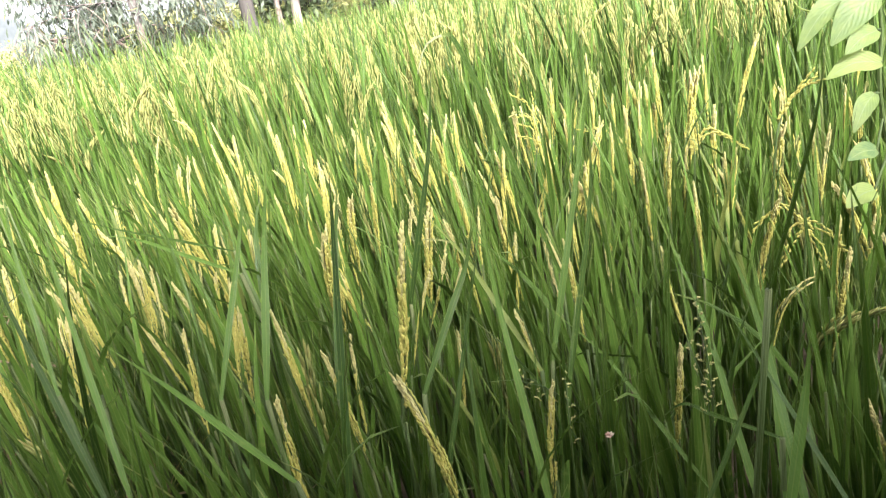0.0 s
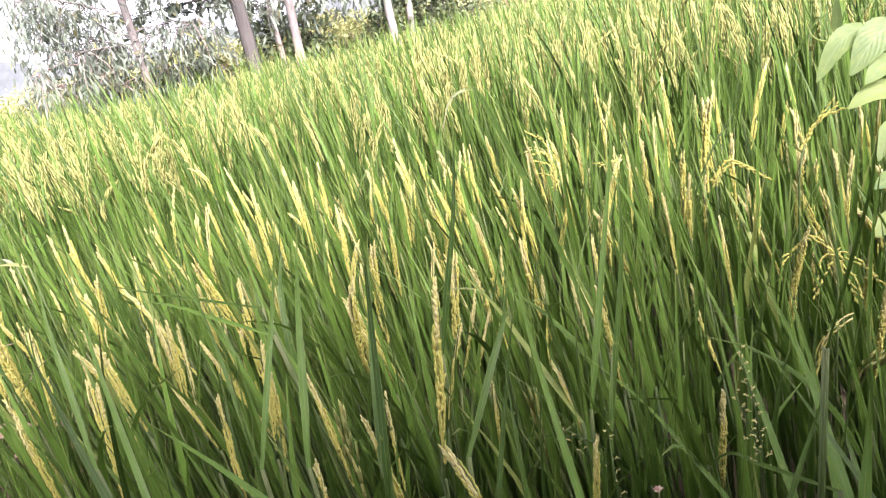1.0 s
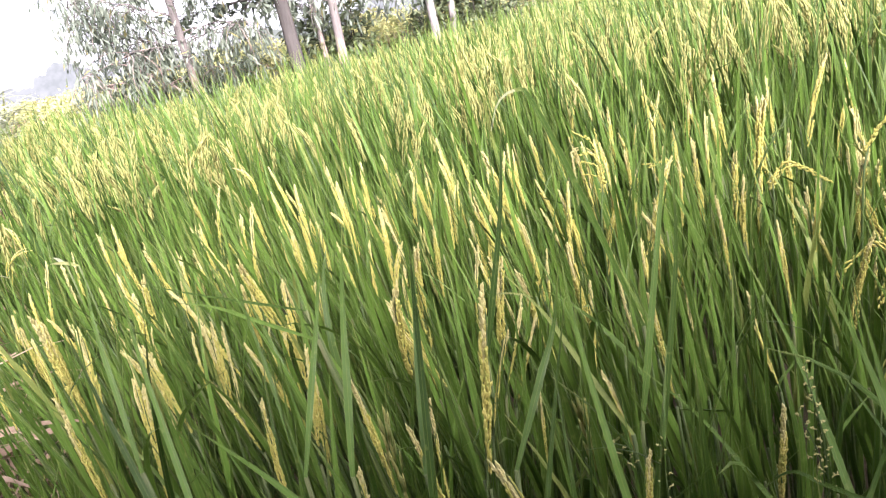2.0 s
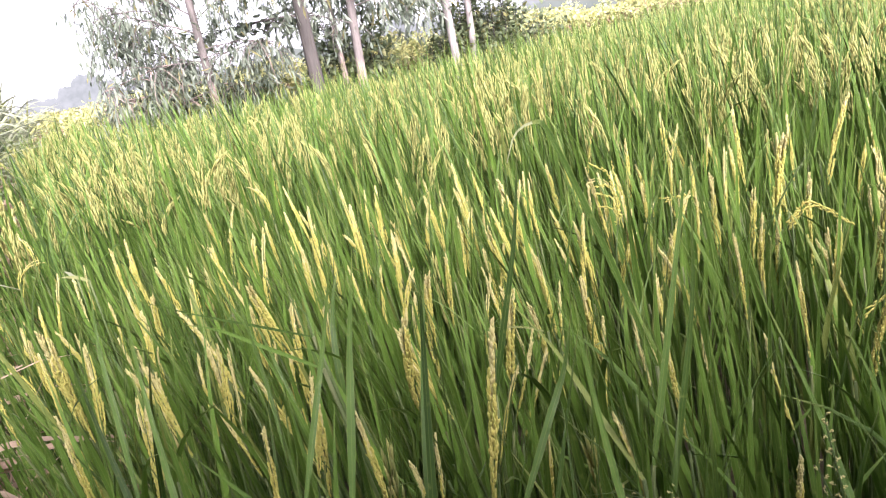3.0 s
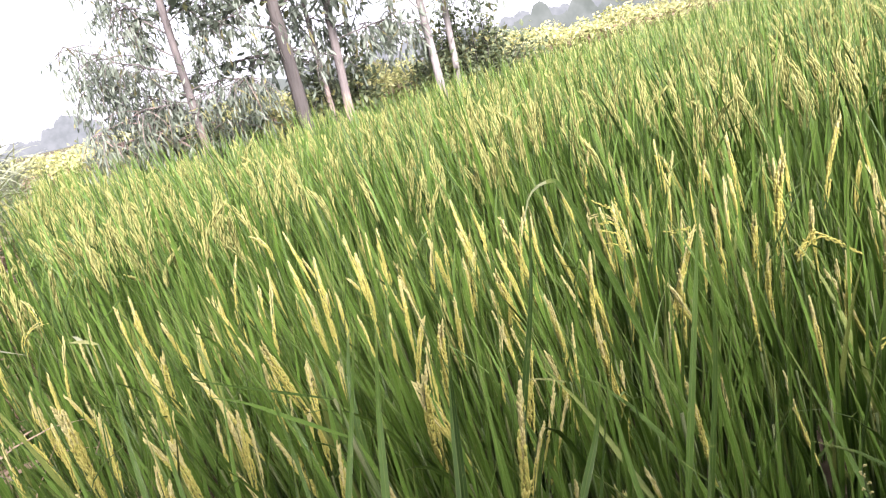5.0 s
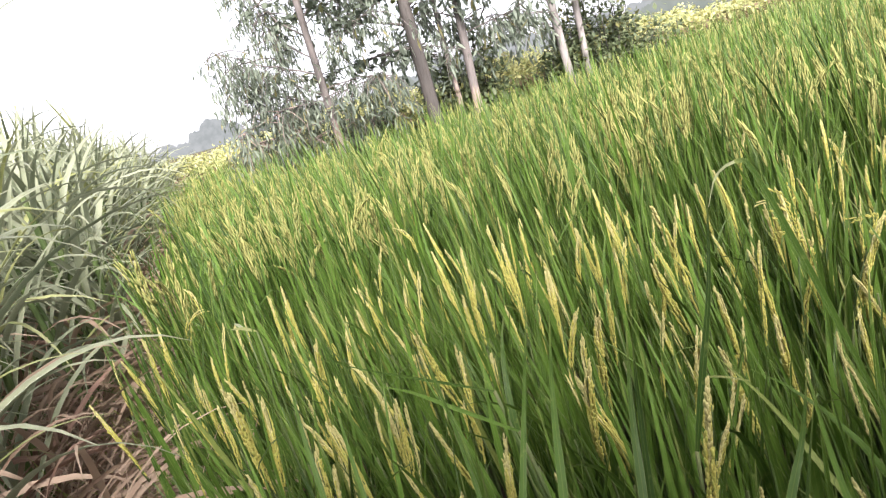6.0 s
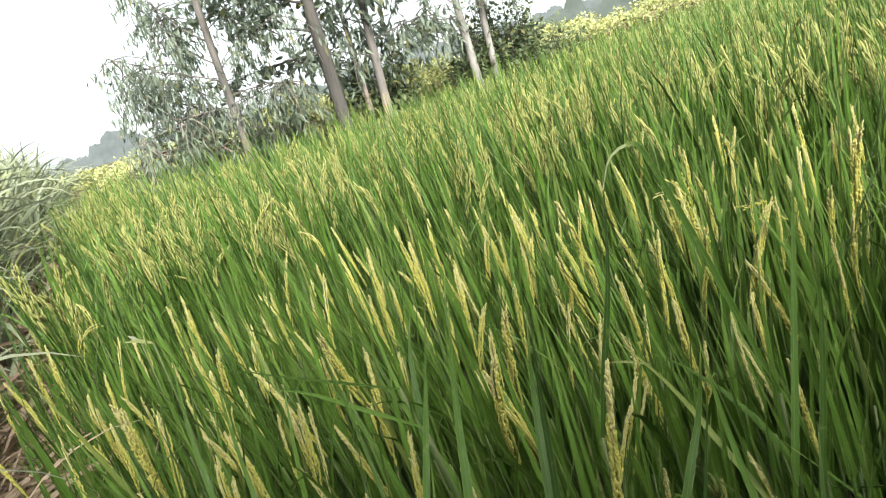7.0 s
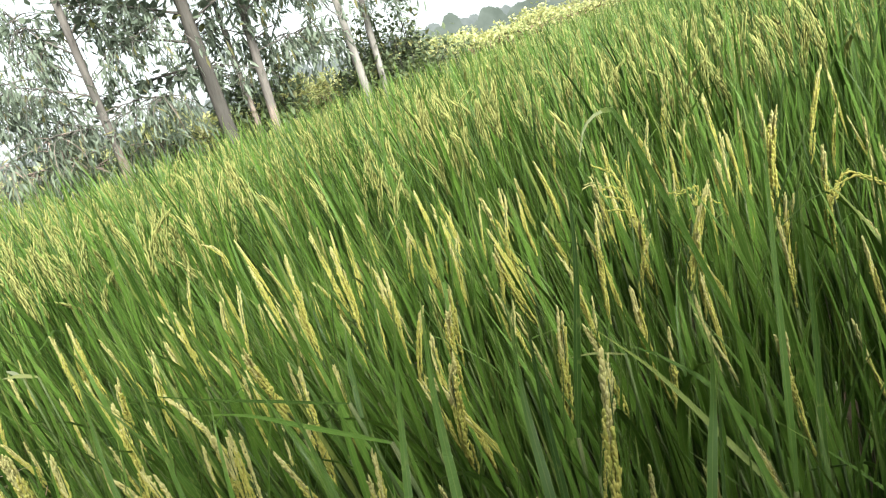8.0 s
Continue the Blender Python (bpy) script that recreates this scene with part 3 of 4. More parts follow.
# ---- sugar cane beside the rice ----
def cane_plant():
    whole = thing("sugar_cane", "clump of sugar cane with arching grey-green leaves and dry skirts", "sugar cane", "sugar cane along the bank")
    for _ in range(3):
        az, lean = rng.uniform(0, 6.283), rng.uniform(0.03, 0.14)
        foot = np.array([rng.uniform(-0.1, 0.1), rng.uniform(-0.1, 0.1), -0.02])
        height = rng.uniform(0.95, 1.35)
        top = foot + np.array([math.cos(az) * lean * height, math.sin(az) * lean * height, height])
        k = 15
        line = foot + (top - foot) * np.linspace(0, 1, k)[:, None]
        knots = 0.013 + 0.002 * (np.arange(k) % 3 == 0)
        part("stalk", Bag().add(*tube(line, knots, 8)).mesh("stalk", STEM), whole)
        for i in range(12):
            f = 0.45 + 0.55 * i / 11
            spot = foot + (top - foot) * f
            up = i >= 9
            part("leaf", Bag().add(*blades([spot], i * 2.4 + rng.uniform(-0.7, 0.7), rng.uniform(0.40, 0.66) if up else rng.uniform(0.60, 1.0), rng.uniform(0.08, 0.5) if up else rng.uniform(0.3, 0.75),
                                           rng.uniform(0.1, 0.9) if up else rng.uniform(1.0, 2.1), rng.uniform(0.026, 0.042), 11, 0.16, rng.uniform(-0.6, 0.6))).mesh("leaf", CANE), whole)
        for i in range(4):
            spot = foot + (top - foot) * rng.uniform(0.12, 0.62)
            part("dry_leaf", Bag().add(*blades([spot], rng.uniform(0, 6.28), rng.uniform(0.45, 0.8), rng.uniform(0.3, 0.9), rng.uniform(1.5, 2.5), rng.uniform(0.020, 0.036), 9, 0.12, rng.uniform(-1.8, 1.8))).mesh("dry_leaf", STRAW), whole,
                 "dry brown hanging leaf")
    return whole


CANES = [cane_plant() for _ in range(4)]
spots = []
for row, gap, size in ((0.60, 0.34, 0.98), (1.02, 0.40, 1.12), (1.6, 0.52, 1.32)):
    y = 1.6 - 0.45 * row
    while y < 9.5:
        spots.append((left_edge(y) - row + rng.uniform(-0.12, 0.12), y + rng.uniform(-0.12, 0.12), size * rng.uniform(0.92, 1.10)))
        y += gap
for i, (x, y, size) in enumerate(spots):
    m = pose(x, y, 0.12, 0, 0, rng.uniform(0, 360)) @ Matrix.Scale(size, 4)
    if i < len(CANES):
        CANES[i].matrix_basis = m
    else:
        one = copy_thing(CANES[i % len(CANES)], m)
        one.matrix_basis = m


def bank_litter():
    """Dry straw and grass on the bank between cane and rice."""
    n = 7500
    y = 0.7 + 8.8 * rng.uniform(0, 1, n) ** 2.2
    off = rng.uniform(-0.10, 0.95, n)
    x = left_edge(y) - off
    base = np.stack([x, y, np.where(off > 0.1, 0.10, 0.02)], -1)
    straw = Bag().add(*blades(base, rng.uniform(0, 6.28, n), rng.uniform(0.25, 0.8, n), rng.uniform(0.1, 1.0, n), rng.uniform(0.5, 2.2, n), rng.uniform(0.006, 0.021, n), 6, 0.15, rng.uniform(-1, 1, n)))
    n = 650
    y = 1.25 + 5.0 * rng.uniform(0, 1, n) ** 1.8
    hang = np.stack([left_edge(y) - rng.uniform(0.22, 0.85, n), y, rng.uniform(0.12, 0.62, n)], -1)
    straw.add(*blades(hang, rng.uniform(-1.2, 1.2, n), rng.uniform(0.3, 0.65, n), rng.uniform(0.3, 1.1, n), rng.uniform(0.8, 1.9, n), rng.uniform(0.012, 0.026, n), 7, 0.14, rng.uniform(-1.6, 1.6, n)))
    tagged(new("dry_straw", straw.mesh("dry_straw", STRAW)), "tangled dry brown straw on the bank", "straw", kind="stuff")
    n = 3400
    y = rng.uniform(0.5, 9.5, n)
    base = np.stack([left_edge(y) - rng.uniform(-0.22, 0.30, n), y, np.full(n, 0.06)], -1)
    grass = Bag().add(*blades(base, rng.uniform(0, 6.28, n), rng.uniform(0.4, 0.8, n), rng.uniform(0.1, 0.8, n), rng.uniform(0.2, 1.4, n), rng.uniform(0.0045, 0.009, n), 5, 0.15, rng.uniform(-1, 1, n)))
    tagged(new("bank_grass", grass.mesh("bank_grass", GRASS)), "fine yellow-green grass along the bank", "grass", kind="stuff")


bank_litter()


# ---- rice ----
def bend_over(points, total):
    """Bends things built round the z axis over in an arc towards +x."""
    z = np.linspace(0, 1.3, 60)
    a = total * z ** 1.6
    cx = np.concatenate([[0], np.cumsum(np.sin((a[1:] + a[:-1]) / 2) * np.diff(z))])
    cz = np.concatenate([[0], np.cumsum(np.cos((a[1:] + a[:-1]) / 2) * np.diff(z))])
    h = np.clip(points[:, 2], 0, 1.3)
    angle = np.interp(h, z, a)
    return np.stack([np.interp(h, z, cx) + points[:, 0] * np.cos(angle), points[:, 1], np.interp(h, z, cz) - points[:, 0] * np.sin(angle)], -1)


def panicle_mesh(name, branches, spread, arc, grain, size=1.0):
    """An ear of rice one unit long: a rachis with strands of alternating grains that lie close to it."""
    bag = Bag()
    s = np.linspace(0, 0.93, 12)
    axis = np.stack([0.015 * np.sin(s * 5), 0.015 * np.cos(s * 4), s], -1)
    v, f, uv = tube(axis, np.linspace(0.0085, 0.003, 12), 5)
    bag.add(bend_over(v, arc), f, uv, 1)
    for b in range(branches):
        start = 0.04 + 0.72 * (b / branches) ** 0.9
        reach = min(rng.uniform(0.30, 0.44), 0.66 + 0.38 * (b / branches) - start)
        az = b * 2.4 + rng.uniform(-0.4, 0.4)
        out = spread * rng.uniform(0.6, 1.3) * (1 - 0.65 * (b / branches) ** 2)
        k = 8
        u = np.linspace(0, 1, k)
        r = out * np.sin(np.clip(u * 1.9, 0, 1.75)) * (1 - 0.35 * u)
        strand = np.stack([np.cos(az) * r, np.sin(az) * r, start + reach * u], -1)
        v, f, uv = tube(strand[::2], np.linspace(0.0045, 0.002, k)[::2], 3)
        bag.add(bend_over(v, arc), f, uv, 1)
        count = max(4, int(reach / 0.0105 * size))
        g = np.linspace(0.10, 1.0, count)
        at = np.stack([np.interp(g, u, strand[:, c]) for c in range(3)], -1)
        sway = az + np.where(np.arange(count) % 2, 1.2, -1.2) + rng.normal(0, 0.5, count)
        way = np.stack([np.cos(sway) * 0.15, np.sin(sway) * 0.15, np.ones(count)], -1) + rng.normal(0, 0.11, (count, 3))
        v, f = kernels(at, way, 0.044 * rng.uniform(0.85, 1.15, count), 0.0084 * rng.uniform(0.85, 1.1, count), 4)
        bag.add(bend_over(v, arc), f, None, 2 if b >= branches - 3 else 0)
    return bag.mesh(name, grain, STEM, PALE_GRAIN)


FULL = [panicle_mesh("panicle", 12, 0.028, 0.10, GRAIN), panicle_mesh("panicle", 13, 0.034, 0.22, GRAIN), panicle_mesh("panicle", 11, 0.024, 0.05, GRAIN), panicle_mesh("panicle", 12, 0.040, 0.38, GRAIN)]
THIN = [panicle_mesh("panicle", 6, 0.016, 0.10, GRAIN), panicle_mesh("panicle", 7, 0.018, 0.2, GRAIN)]
LIGHT = [panicle_mesh("panicle", 6, 0.016, 0.1, PALE_GRAIN), panicle_mesh("panicle", 7, 0.02, 0.2, PALE_GRAIN)]
DROOP = [panicle_mesh("panicle", 7, 0.055, 1.5, GRAIN, 0.8), panicle_mesh("panicle", 6, 0.075, 1.9, GRAIN, 0.8)]


def rice_hill(tillers, ears):
    """A planted hill of rice: culms, leaves and ears."""
    whole = thing("rice_plant", "green rice plant with upright leaves and ripening ears", "rice plant", "rice plants near the bank")
    for i in range(tillers):
        az = i * 2.4 + rng.uniform(-0.5, 0.5)
        lean = rng.uniform(0.0, 0.14)
        foot = np.array([math.cos(az) * 0.025, math.sin(az) * 0.025, -0.02])
        height = rng.uniform(0.66, 0.80)
        top = foot + np.array([math.cos(az) * math.sin(lean), math.sin(az) * math.sin(lean), math.cos(lean)]) * height
        line = bezier([foot, (foot + top) / 2 + rng.normal(0, 0.008, 3), top], 7)
        part("stem", Bag().add(*tube(line, np.linspace(0.0042, 0.0022, 7), 5)).mesh("stem", STEM), whole)
        for f, long, tilt in ((0.40, 0.46, 0.18), (0.64, 0.48, 0.14), (0.86, 0.36, 0.10)):
            spot = foot + (top - foot) * (f + rng.uniform(-0.06, 0.06))
            part("leaf", Bag().add(*blades([spot], rng.uniform(0, 6.283), long * rng.uniform(0.8, 1.2), tilt * rng.uniform(0.5, 1.3), rng.choice([0.1, 0.2, 0.3, 0.5, 1.2], p=[.36, .32, .2, .07, .05]),
                                           rng.uniform(0.0110, 0.0170), 7, 0.16, rng.uniform(-0.9, 0.9))).mesh("leaf", RICE), whole)
        if i < ears:
            tip = top + np.array([math.cos(az) * 0.02 + rng.normal(0, 0.02), math.sin(az) * 0.02 + rng.normal(0, 0.02), rng.uniform(0.17, 0.235)])
            shape = rng.choice(len(FULL)) if rng.random() < 0.62 else -1
            me = FULL[shape] if shape >= 0 else (THIN + LIGHT)[rng.integers(0, 4)]
            part("panicle", me, whole, "", aim(top - np.array([0, 0, 0.01]), tip) @ pose(0, 0, 0, 0, 0, rng.uniform(0, 360)))
    return whole


HILLS = [rice_hill(7, e) for e in (2, 2, 3, 2, 2, 2)]
LEAFY = [rice_hill(7, e) for e in (0, 0, 1)]


def near_keep(x, y):
    d = math.hypot(x, y + 0.05)
    return in_field(x, y) and 0.52 < d < 2.45 and -1.55 * y - 0.3 < x < 0.80 * y + 0.25


used = []
near = scatter(-2.6, 2.2, 0.3, 2.5, 29, near_keep)
for i, (x, y) in enumerate(near):
    d = math.hypot(x, y)
    tall = min(1.0, 0.80 + 0.16 * d) * rng.uniform(0.96, 1.06)
    m = pose(x + 0.06, y, 0, rng.uniform(-2.5, 2.5), rng.uniform(-2.5, 2.5) - 4.5, 0) @ pose(0, 0, 0, 0, 0, rng.uniform(0, 360)) @ Matrix.Scale(tall, 4)
    kind = LEAFY if d < 1.1 else HILLS
    fresh = next((h for h in kind if h not in used), None)
    if fresh is not None:
        used.append(fresh)
        fresh.matrix_basis = m
    else:
        one = copy_thing(kind[i % len(kind)], m)
        one.matrix_basis = m


def ear_tiller(tip, base, look_of):
    """A single tiller whose ear stands between two places over the field."""
    tip, base = np.array(tip), np.array(base)
    way = unit(base - tip)
    length = max(np.linalg.norm(base - tip), 0.165)
    base = tip + way * length
    foot = np.array([base[0] + way[0] * 0.25, base[1] + way[1] * 0.25 + 0.03, 0.0])
    whole = thing("rice_plant", {"full": "rice tiller with a full golden ear above the leaves", "thin": "rice tiller with a thin half-emerged ear", "pale": "rice tiller with a pale whitish ear"}[look_of], "rice plant", "rice tillers with ears", place=pose(*foot))
    line = bezier([(0, 0, -0.02), (base - foot) * np.array([0.45, 0.45, 0.5]), base - foot], 9)
    part("stem", Bag().add(*tube(line, np.linspace(0.004, 0.0022, 9), 5)).mesh("stem", STEM), whole)
    me = {"full": FULL, "thin": THIN, "pale": LIGHT}[look_of]
    part("panicle", me[rng.integers(0, len(me))], whole, "", aim(base - foot, tip - foot) @ pose(0, 0, 0, 0, 0, rng.uniform(0, 360)))
    for f in (0.5, 0.75):
        spot = line[int(f * 8)]
        part("leaf", Bag().add(*blades([spot], rng.uniform(0, 6.283), rng.uniform(0.3, 0.45), rng.uniform(0.1, 0.3), rng.uniform(0.1, 0.5), rng.uniform(0.011, 0.016), 7, 0.22, rng.uniform(-0.8, 0.8))).mesh("leaf", RICE), whole)


def leaf_tiller(*corners, width=0.014, tilt=0.0, withered=False):
    """A long leaf that runs from its tip through the corners down to its own stem."""
    pts = np.array(corners)
    last = unit(pts[-1] - pts[-2])
    low = pts[-1] + last * 0.10
    foot = np.array([low[0] + last[0] * 0.15, low[1] + max(last[1], 0) * 0.15 + 0.04, 0.0])
    whole = thing("rice_plant", "rice tiller with one long broad leaf", "rice plant", "rice tillers with long leaves", place=pose(*foot))
    line = bezier(np.vstack([low, pts[::-1]]) - foot, 17)
    s = np.linspace(0, 1, 17)
    # blade turned broadside towards the camera
    side = unit(np.cross(np.gradient(line, axis=0), np.array([0.35 * math.sin(width * 900 + tilt), -0.85, 0.65])))
    w = min(0.75 * width, 0.0098) * np.minimum(0.55 + 2.0 * s, 1) * np.clip((1 - s) / 0.6, 0.02, 1) ** 0.85
    if withered:
        blade = Bag().add(*ribbon(line[None, :12], w[None, :12], side[None, :12], 0.16)).mesh("leaf", RICE)
        leaf = part("leaf", blade, whole)
        part("leaf_tip", Bag().add(*ribbon(line[None, 11:], w[None, 11:] * 0.6 + 0.0006, side[None, 11:], 0.16)).mesh("leaf_tip", WITHER), leaf, "pale withered hanging tip")
    else:
        part("leaf", Bag().add(*ribbon(line[None], w[None], side[None], 0.16)).mesh("leaf", RICE), whole)
    stem = bezier([(0, 0, -0.02), (low - foot) * 0.55, low - foot], 7)
    part("stem", Bag().add(*tube(stem, np.linspace(0.0045, 0.003, 7), 5)).mesh("stem", STEM), whole)


ear_tiller((0.000, 0.750, 1.030), (-0.041, 0.735, 0.759), 'full')
ear_tiller((-0.019, 1.321, 0.899), (-0.042, 1.299, 0.696), 'thin')
ear_tiller((-0.320, 0.774, 0.927), (-0.319, 0.759, 0.796), 'full')
ear_tiller((-0.284, 0.925, 0.885), (-0.301, 0.903, 0.694), 'full')
ear_tiller((-0.188, 0.766, 0.936), (-0.168, 0.757, 0.745), 'full')
ear_tiller((-0.106, 0.643, 0.930), (-0.089, 0.635, 0.813), 'full')
ear_tiller((-0.105, 0.788, 0.880), (-0.104, 0.775, 0.791), 'thin')
ear_tiller((0.005, 0.459, 0.990), (0.016, 0.451, 0.928), 'full')
ear_tiller((0.218, 0.836, 0.945), (0.233, 0.818, 0.778), 'full')
ear_tiller((0.228, 1.070, 0.890), (0.248, 1.049, 0.799), 'pale')
ear_tiller((-0.562, 0.965, 0.960), (-0.535, 0.959, 0.862), 'full')
ear_tiller((-0.679, 1.245, 0.900), (-0.683, 1.217, 0.820), 'thin')
ear_tiller((-0.458, 1.074, 0.930), (-0.462, 1.052, 0.834), 'pale')
ear_tiller((-0.492, 1.067, 0.930), (-0.484, 1.050, 0.820), 'thin')
ear_tiller((-0.526, 1.072, 0.930), (-0.516, 1.055, 0.836), 'thin')
ear_tiller((0.016, 0.855, 0.930), (-0.020, 0.839, 0.806), 'thin')
ear_tiller((0.071, 1.030, 0.860), (0.037, 1.013, 0.776), 'thin')
ear_tiller((-0.251, 1.792, 0.877), (-0.259, 1.762, 0.640), 'full')
ear_tiller((-0.263, 1.551, 0.880), (-0.271, 1.524, 0.745), 'full')
ear_tiller((-0.507, 1.378, 0.900), (-0.492, 1.359, 0.769), 'full')
ear_tiller((-0.413, 1.163, 0.860), (-0.396, 1.148, 0.755), 'full')
ear_tiller((0.138, 0.737, 0.900), (0.157, 0.722, 0.766), 'thin')
ear_tiller((0.145, 0.629, 0.850), (0.140, 0.619, 0.778), 'full')
ear_tiller((0.067, 1.858, 0.970), (0.112, 1.828, 0.644), 'full')
ear_tiller((0.310, 1.711, 0.970), (0.307, 1.684, 0.710), 'full')
ear_tiller((0.607, 2.272, 1.000), (0.579, 2.241, 0.727), 'full')
ear_tiller((0.852, 2.575, 1.020), (0.769, 2.555, 0.615), 'full')
ear_tiller((0.732, 1.749, 1.000), (0.711, 1.725, 0.673), 'full')
ear_tiller((0.957, 1.879, 1.030), (0.898, 1.869, 0.775), 'full')
ear_tiller((0.719, 1.115, 0.980), (0.722, 1.090, 0.851), 'full')
ear_tiller((0.594, 1.138, 0.950), (0.570, 1.127, 0.806), 'full')
ear_tiller((0.489, 1.064, 0.920), (0.488, 1.044, 0.833), 'full')
ear_tiller((0.387, 0.979, 0.850), (0.401, 0.957, 0.785), 'thin')
ear_tiller((0.400, 1.435, 0.920), (0.371, 1.418, 0.826), 'full')
ear_tiller((0.593, 1.645, 1.000), (0.590, 1.617, 0.850), 'full')
ear_tiller((0.433, 2.017, 0.980), (0.407, 1.989, 0.785), 'full')
ear_tiller((-0.671, 2.845, 1.000), (-0.652, 2.803, 0.792), 'full')
ear_tiller((-0.833, 2.841, 1.000), (-0.848, 2.789, 0.717), 'full')
ear_tiller((-0.211, 2.739, 1.000), (-0.202, 2.697, 0.791), 'full')
ear_tiller((-0.116, 1.770, 0.950), (-0.115, 1.742, 0.783), 'full')
ear_tiller((-0.352, 2.087, 0.960), (-0.365, 2.051, 0.790), 'full')
ear_tiller((-0.501, 1.383, 0.900), (-0.461, 1.372, 0.769), 'full')
ear_tiller((-0.222, 1.582, 0.950), (-0.230, 1.557, 0.719), 'full')
ear_tiller((-0.150, 1.816, 0.970), (-0.111, 1.790, 0.769), 'full')
ear_tiller((0.032, 1.599, 0.960), (0.058, 1.574, 0.763), 'full')
ear_tiller((0.108, 1.750, 0.980), (0.126, 1.722, 0.823), 'full')
ear_tiller((-0.062, 1.797, 0.920), (-0.067, 1.770, 0.711), 'full')
ear_tiller((0.316, 1.672, 0.974), (0.325, 1.644, 0.689), 'full')
ear_tiller((0.406, 1.385, 0.977), (0.334, 1.384, 0.766), 'full')
ear_tiller((0.207, 1.043, 0.930), (0.231, 1.021, 0.754), 'pale')
ear_tiller((-0.162, 1.033, 0.900), (-0.118, 1.021, 0.808), 'full')
ear_tiller((0.059, 0.948, 0.930), (0.009, 0.937, 0.802), 'thin')
ear_tiller((-0.516, 0.905, 0.984), (-0.496, 0.898, 0.886), 'full')
ear_tiller((-0.454, 1.043, 0.950), (-0.470, 1.019, 0.808), 'full')
ear_tiller((-0.500, 1.088, 0.930), (-0.489, 1.074, 0.798), 'thin')
ear_tiller((-1.077, 1.512, 0.930), (-1.061, 1.489, 0.792), 'full')
ear_tiller((-0.928, 1.272, 0.900), (-0.923, 1.247, 0.725), 'full')
ear_tiller((-1.136, 1.449, 0.860), (-1.083, 1.454, 0.628), 'full')
ear_tiller((-1.371, 1.603, 0.950), (-1.328, 1.597, 0.768), 'full')
ear_tiller((-0.530, 1.901, 0.970), (-0.524, 1.872, 0.685), 'full')
ear_tiller((-0.301, 2.003, 0.980), (-0.324, 1.969, 0.742), 'full')
ear_tiller((0.294, 1.205, 0.880), (0.299, 1.183, 0.751), 'full')
ear_tiller((-0.387, 1.650, 0.930), (-0.386, 1.624, 0.766), 'full')
ear_tiller((-0.323, 1.551, 0.900), (-0.315, 1.528, 0.794), 'thin')
ear_tiller((-0.251, 0.819, 0.970), (-0.259, 0.804, 0.898), 'full')
ear_tiller((-2.078, 3.006, 0.980), (-2.071, 2.945, 0.686), 'pale')
leaf_tiller((-0.066, 0.701, 1.133), (-0.077, 0.679, 1.040), (-0.095, 0.595, 0.852), width=0.0158)
leaf_tiller((0.101, 0.755, 1.068), (0.105, 0.704, 0.941), (0.120, 0.602, 0.788), width=0.0132)
leaf_tiller((0.267, 0.828, 1.122), (0.247, 0.802, 0.979), (0.160, 0.697, 0.702), width=0.0132)
leaf_tiller((0.099, 0.705, 1.041), (0.062, 0.667, 0.924), (0.024, 0.607, 0.811), width=0.0091)
leaf_tiller((-0.347, 0.633, 0.991), (-0.278, 0.600, 0.944), (-0.215, 0.561, 0.903), width=0.0108)
leaf_tiller((0.171, 0.777, 0.887), (0.239, 0.732, 0.815), (0.286, 0.667, 0.744), width=0.0091)
leaf_tiller((0.345, 0.623, 1.042), (0.368, 0.568, 0.938), (0.363, 0.480, 0.834), width=0.0141)
leaf_tiller((0.381, 0.628, 1.022), (0.381, 0.561, 0.897), (0.366, 0.501, 0.809), width=0.0124)
leaf_tiller((0.313, 0.549, 0.992), (0.348, 0.511, 0.912), (0.360, 0.435, 0.867), width=0.0083)
leaf_tiller((0.362, 0.480, 1.010), (0.339, 0.493, 0.916), (0.298, 0.468, 0.852), width=0.0075)
leaf_tiller((0.348, 0.419, 0.995), (0.341, 0.411, 0.946), (0.328, 0.396, 0.903), width=0.0132)
leaf_tiller((0.276, 0.649, 0.755), (0.302, 0.619, 0.801), (0.321, 0.568, 0.816), width=0.0066)
leaf_tiller((0.331, 0.810, 1.011), (0.366, 0.722, 0.864), (0.370, 0.611, 0.736), width=0.0141)
leaf_tiller((-0.443, 0.899, 1.048), (-0.378, 0.873, 1.038), (-0.315, 0.844, 1.017), width=0.0075)
leaf_tiller((0.052, 0.857, 1.205), (0.068, 0.864, 1.238), (0.094, 0.870, 1.247), (0.111, 0.875, 1.228), (0.152, 0.882, 1.100), (0.187, 0.880, 0.976), width=0.0150, withered=True)
leaf_tiller((0.328, 0.372, 1.242), (0.323, 0.376, 1.188), (0.319, 0.390, 1.138), width=0.0083)
leaf_tiller((-0.398, 0.697, 1.183), (-0.382, 0.649, 1.067), (-0.336, 0.560, 0.941), width=0.0105)
leaf_tiller((-0.431, 0.619, 1.148), (-0.399, 0.580, 1.055), (-0.349, 0.517, 0.975), width=0.0105)
leaf_tiller((-0.332, 0.838, 1.143), (-0.304, 0.795, 0.997), (-0.266, 0.703, 0.828), width=0.0116)
leaf_tiller((0.076, 1.003, 1.211), (0.047, 0.966, 1.071), (0.010, 0.938, 0.945), width=0.0141)
leaf_tiller((-0.070, 0.790, 1.108), (-0.085, 0.749, 1.023), (-0.092, 0.689, 0.954), width=0.0183)
leaf_tiller((0.092, 0.696, 1.063), (0.074, 0.679, 1.002), (0.047, 0.643, 0.960), width=0.0116)
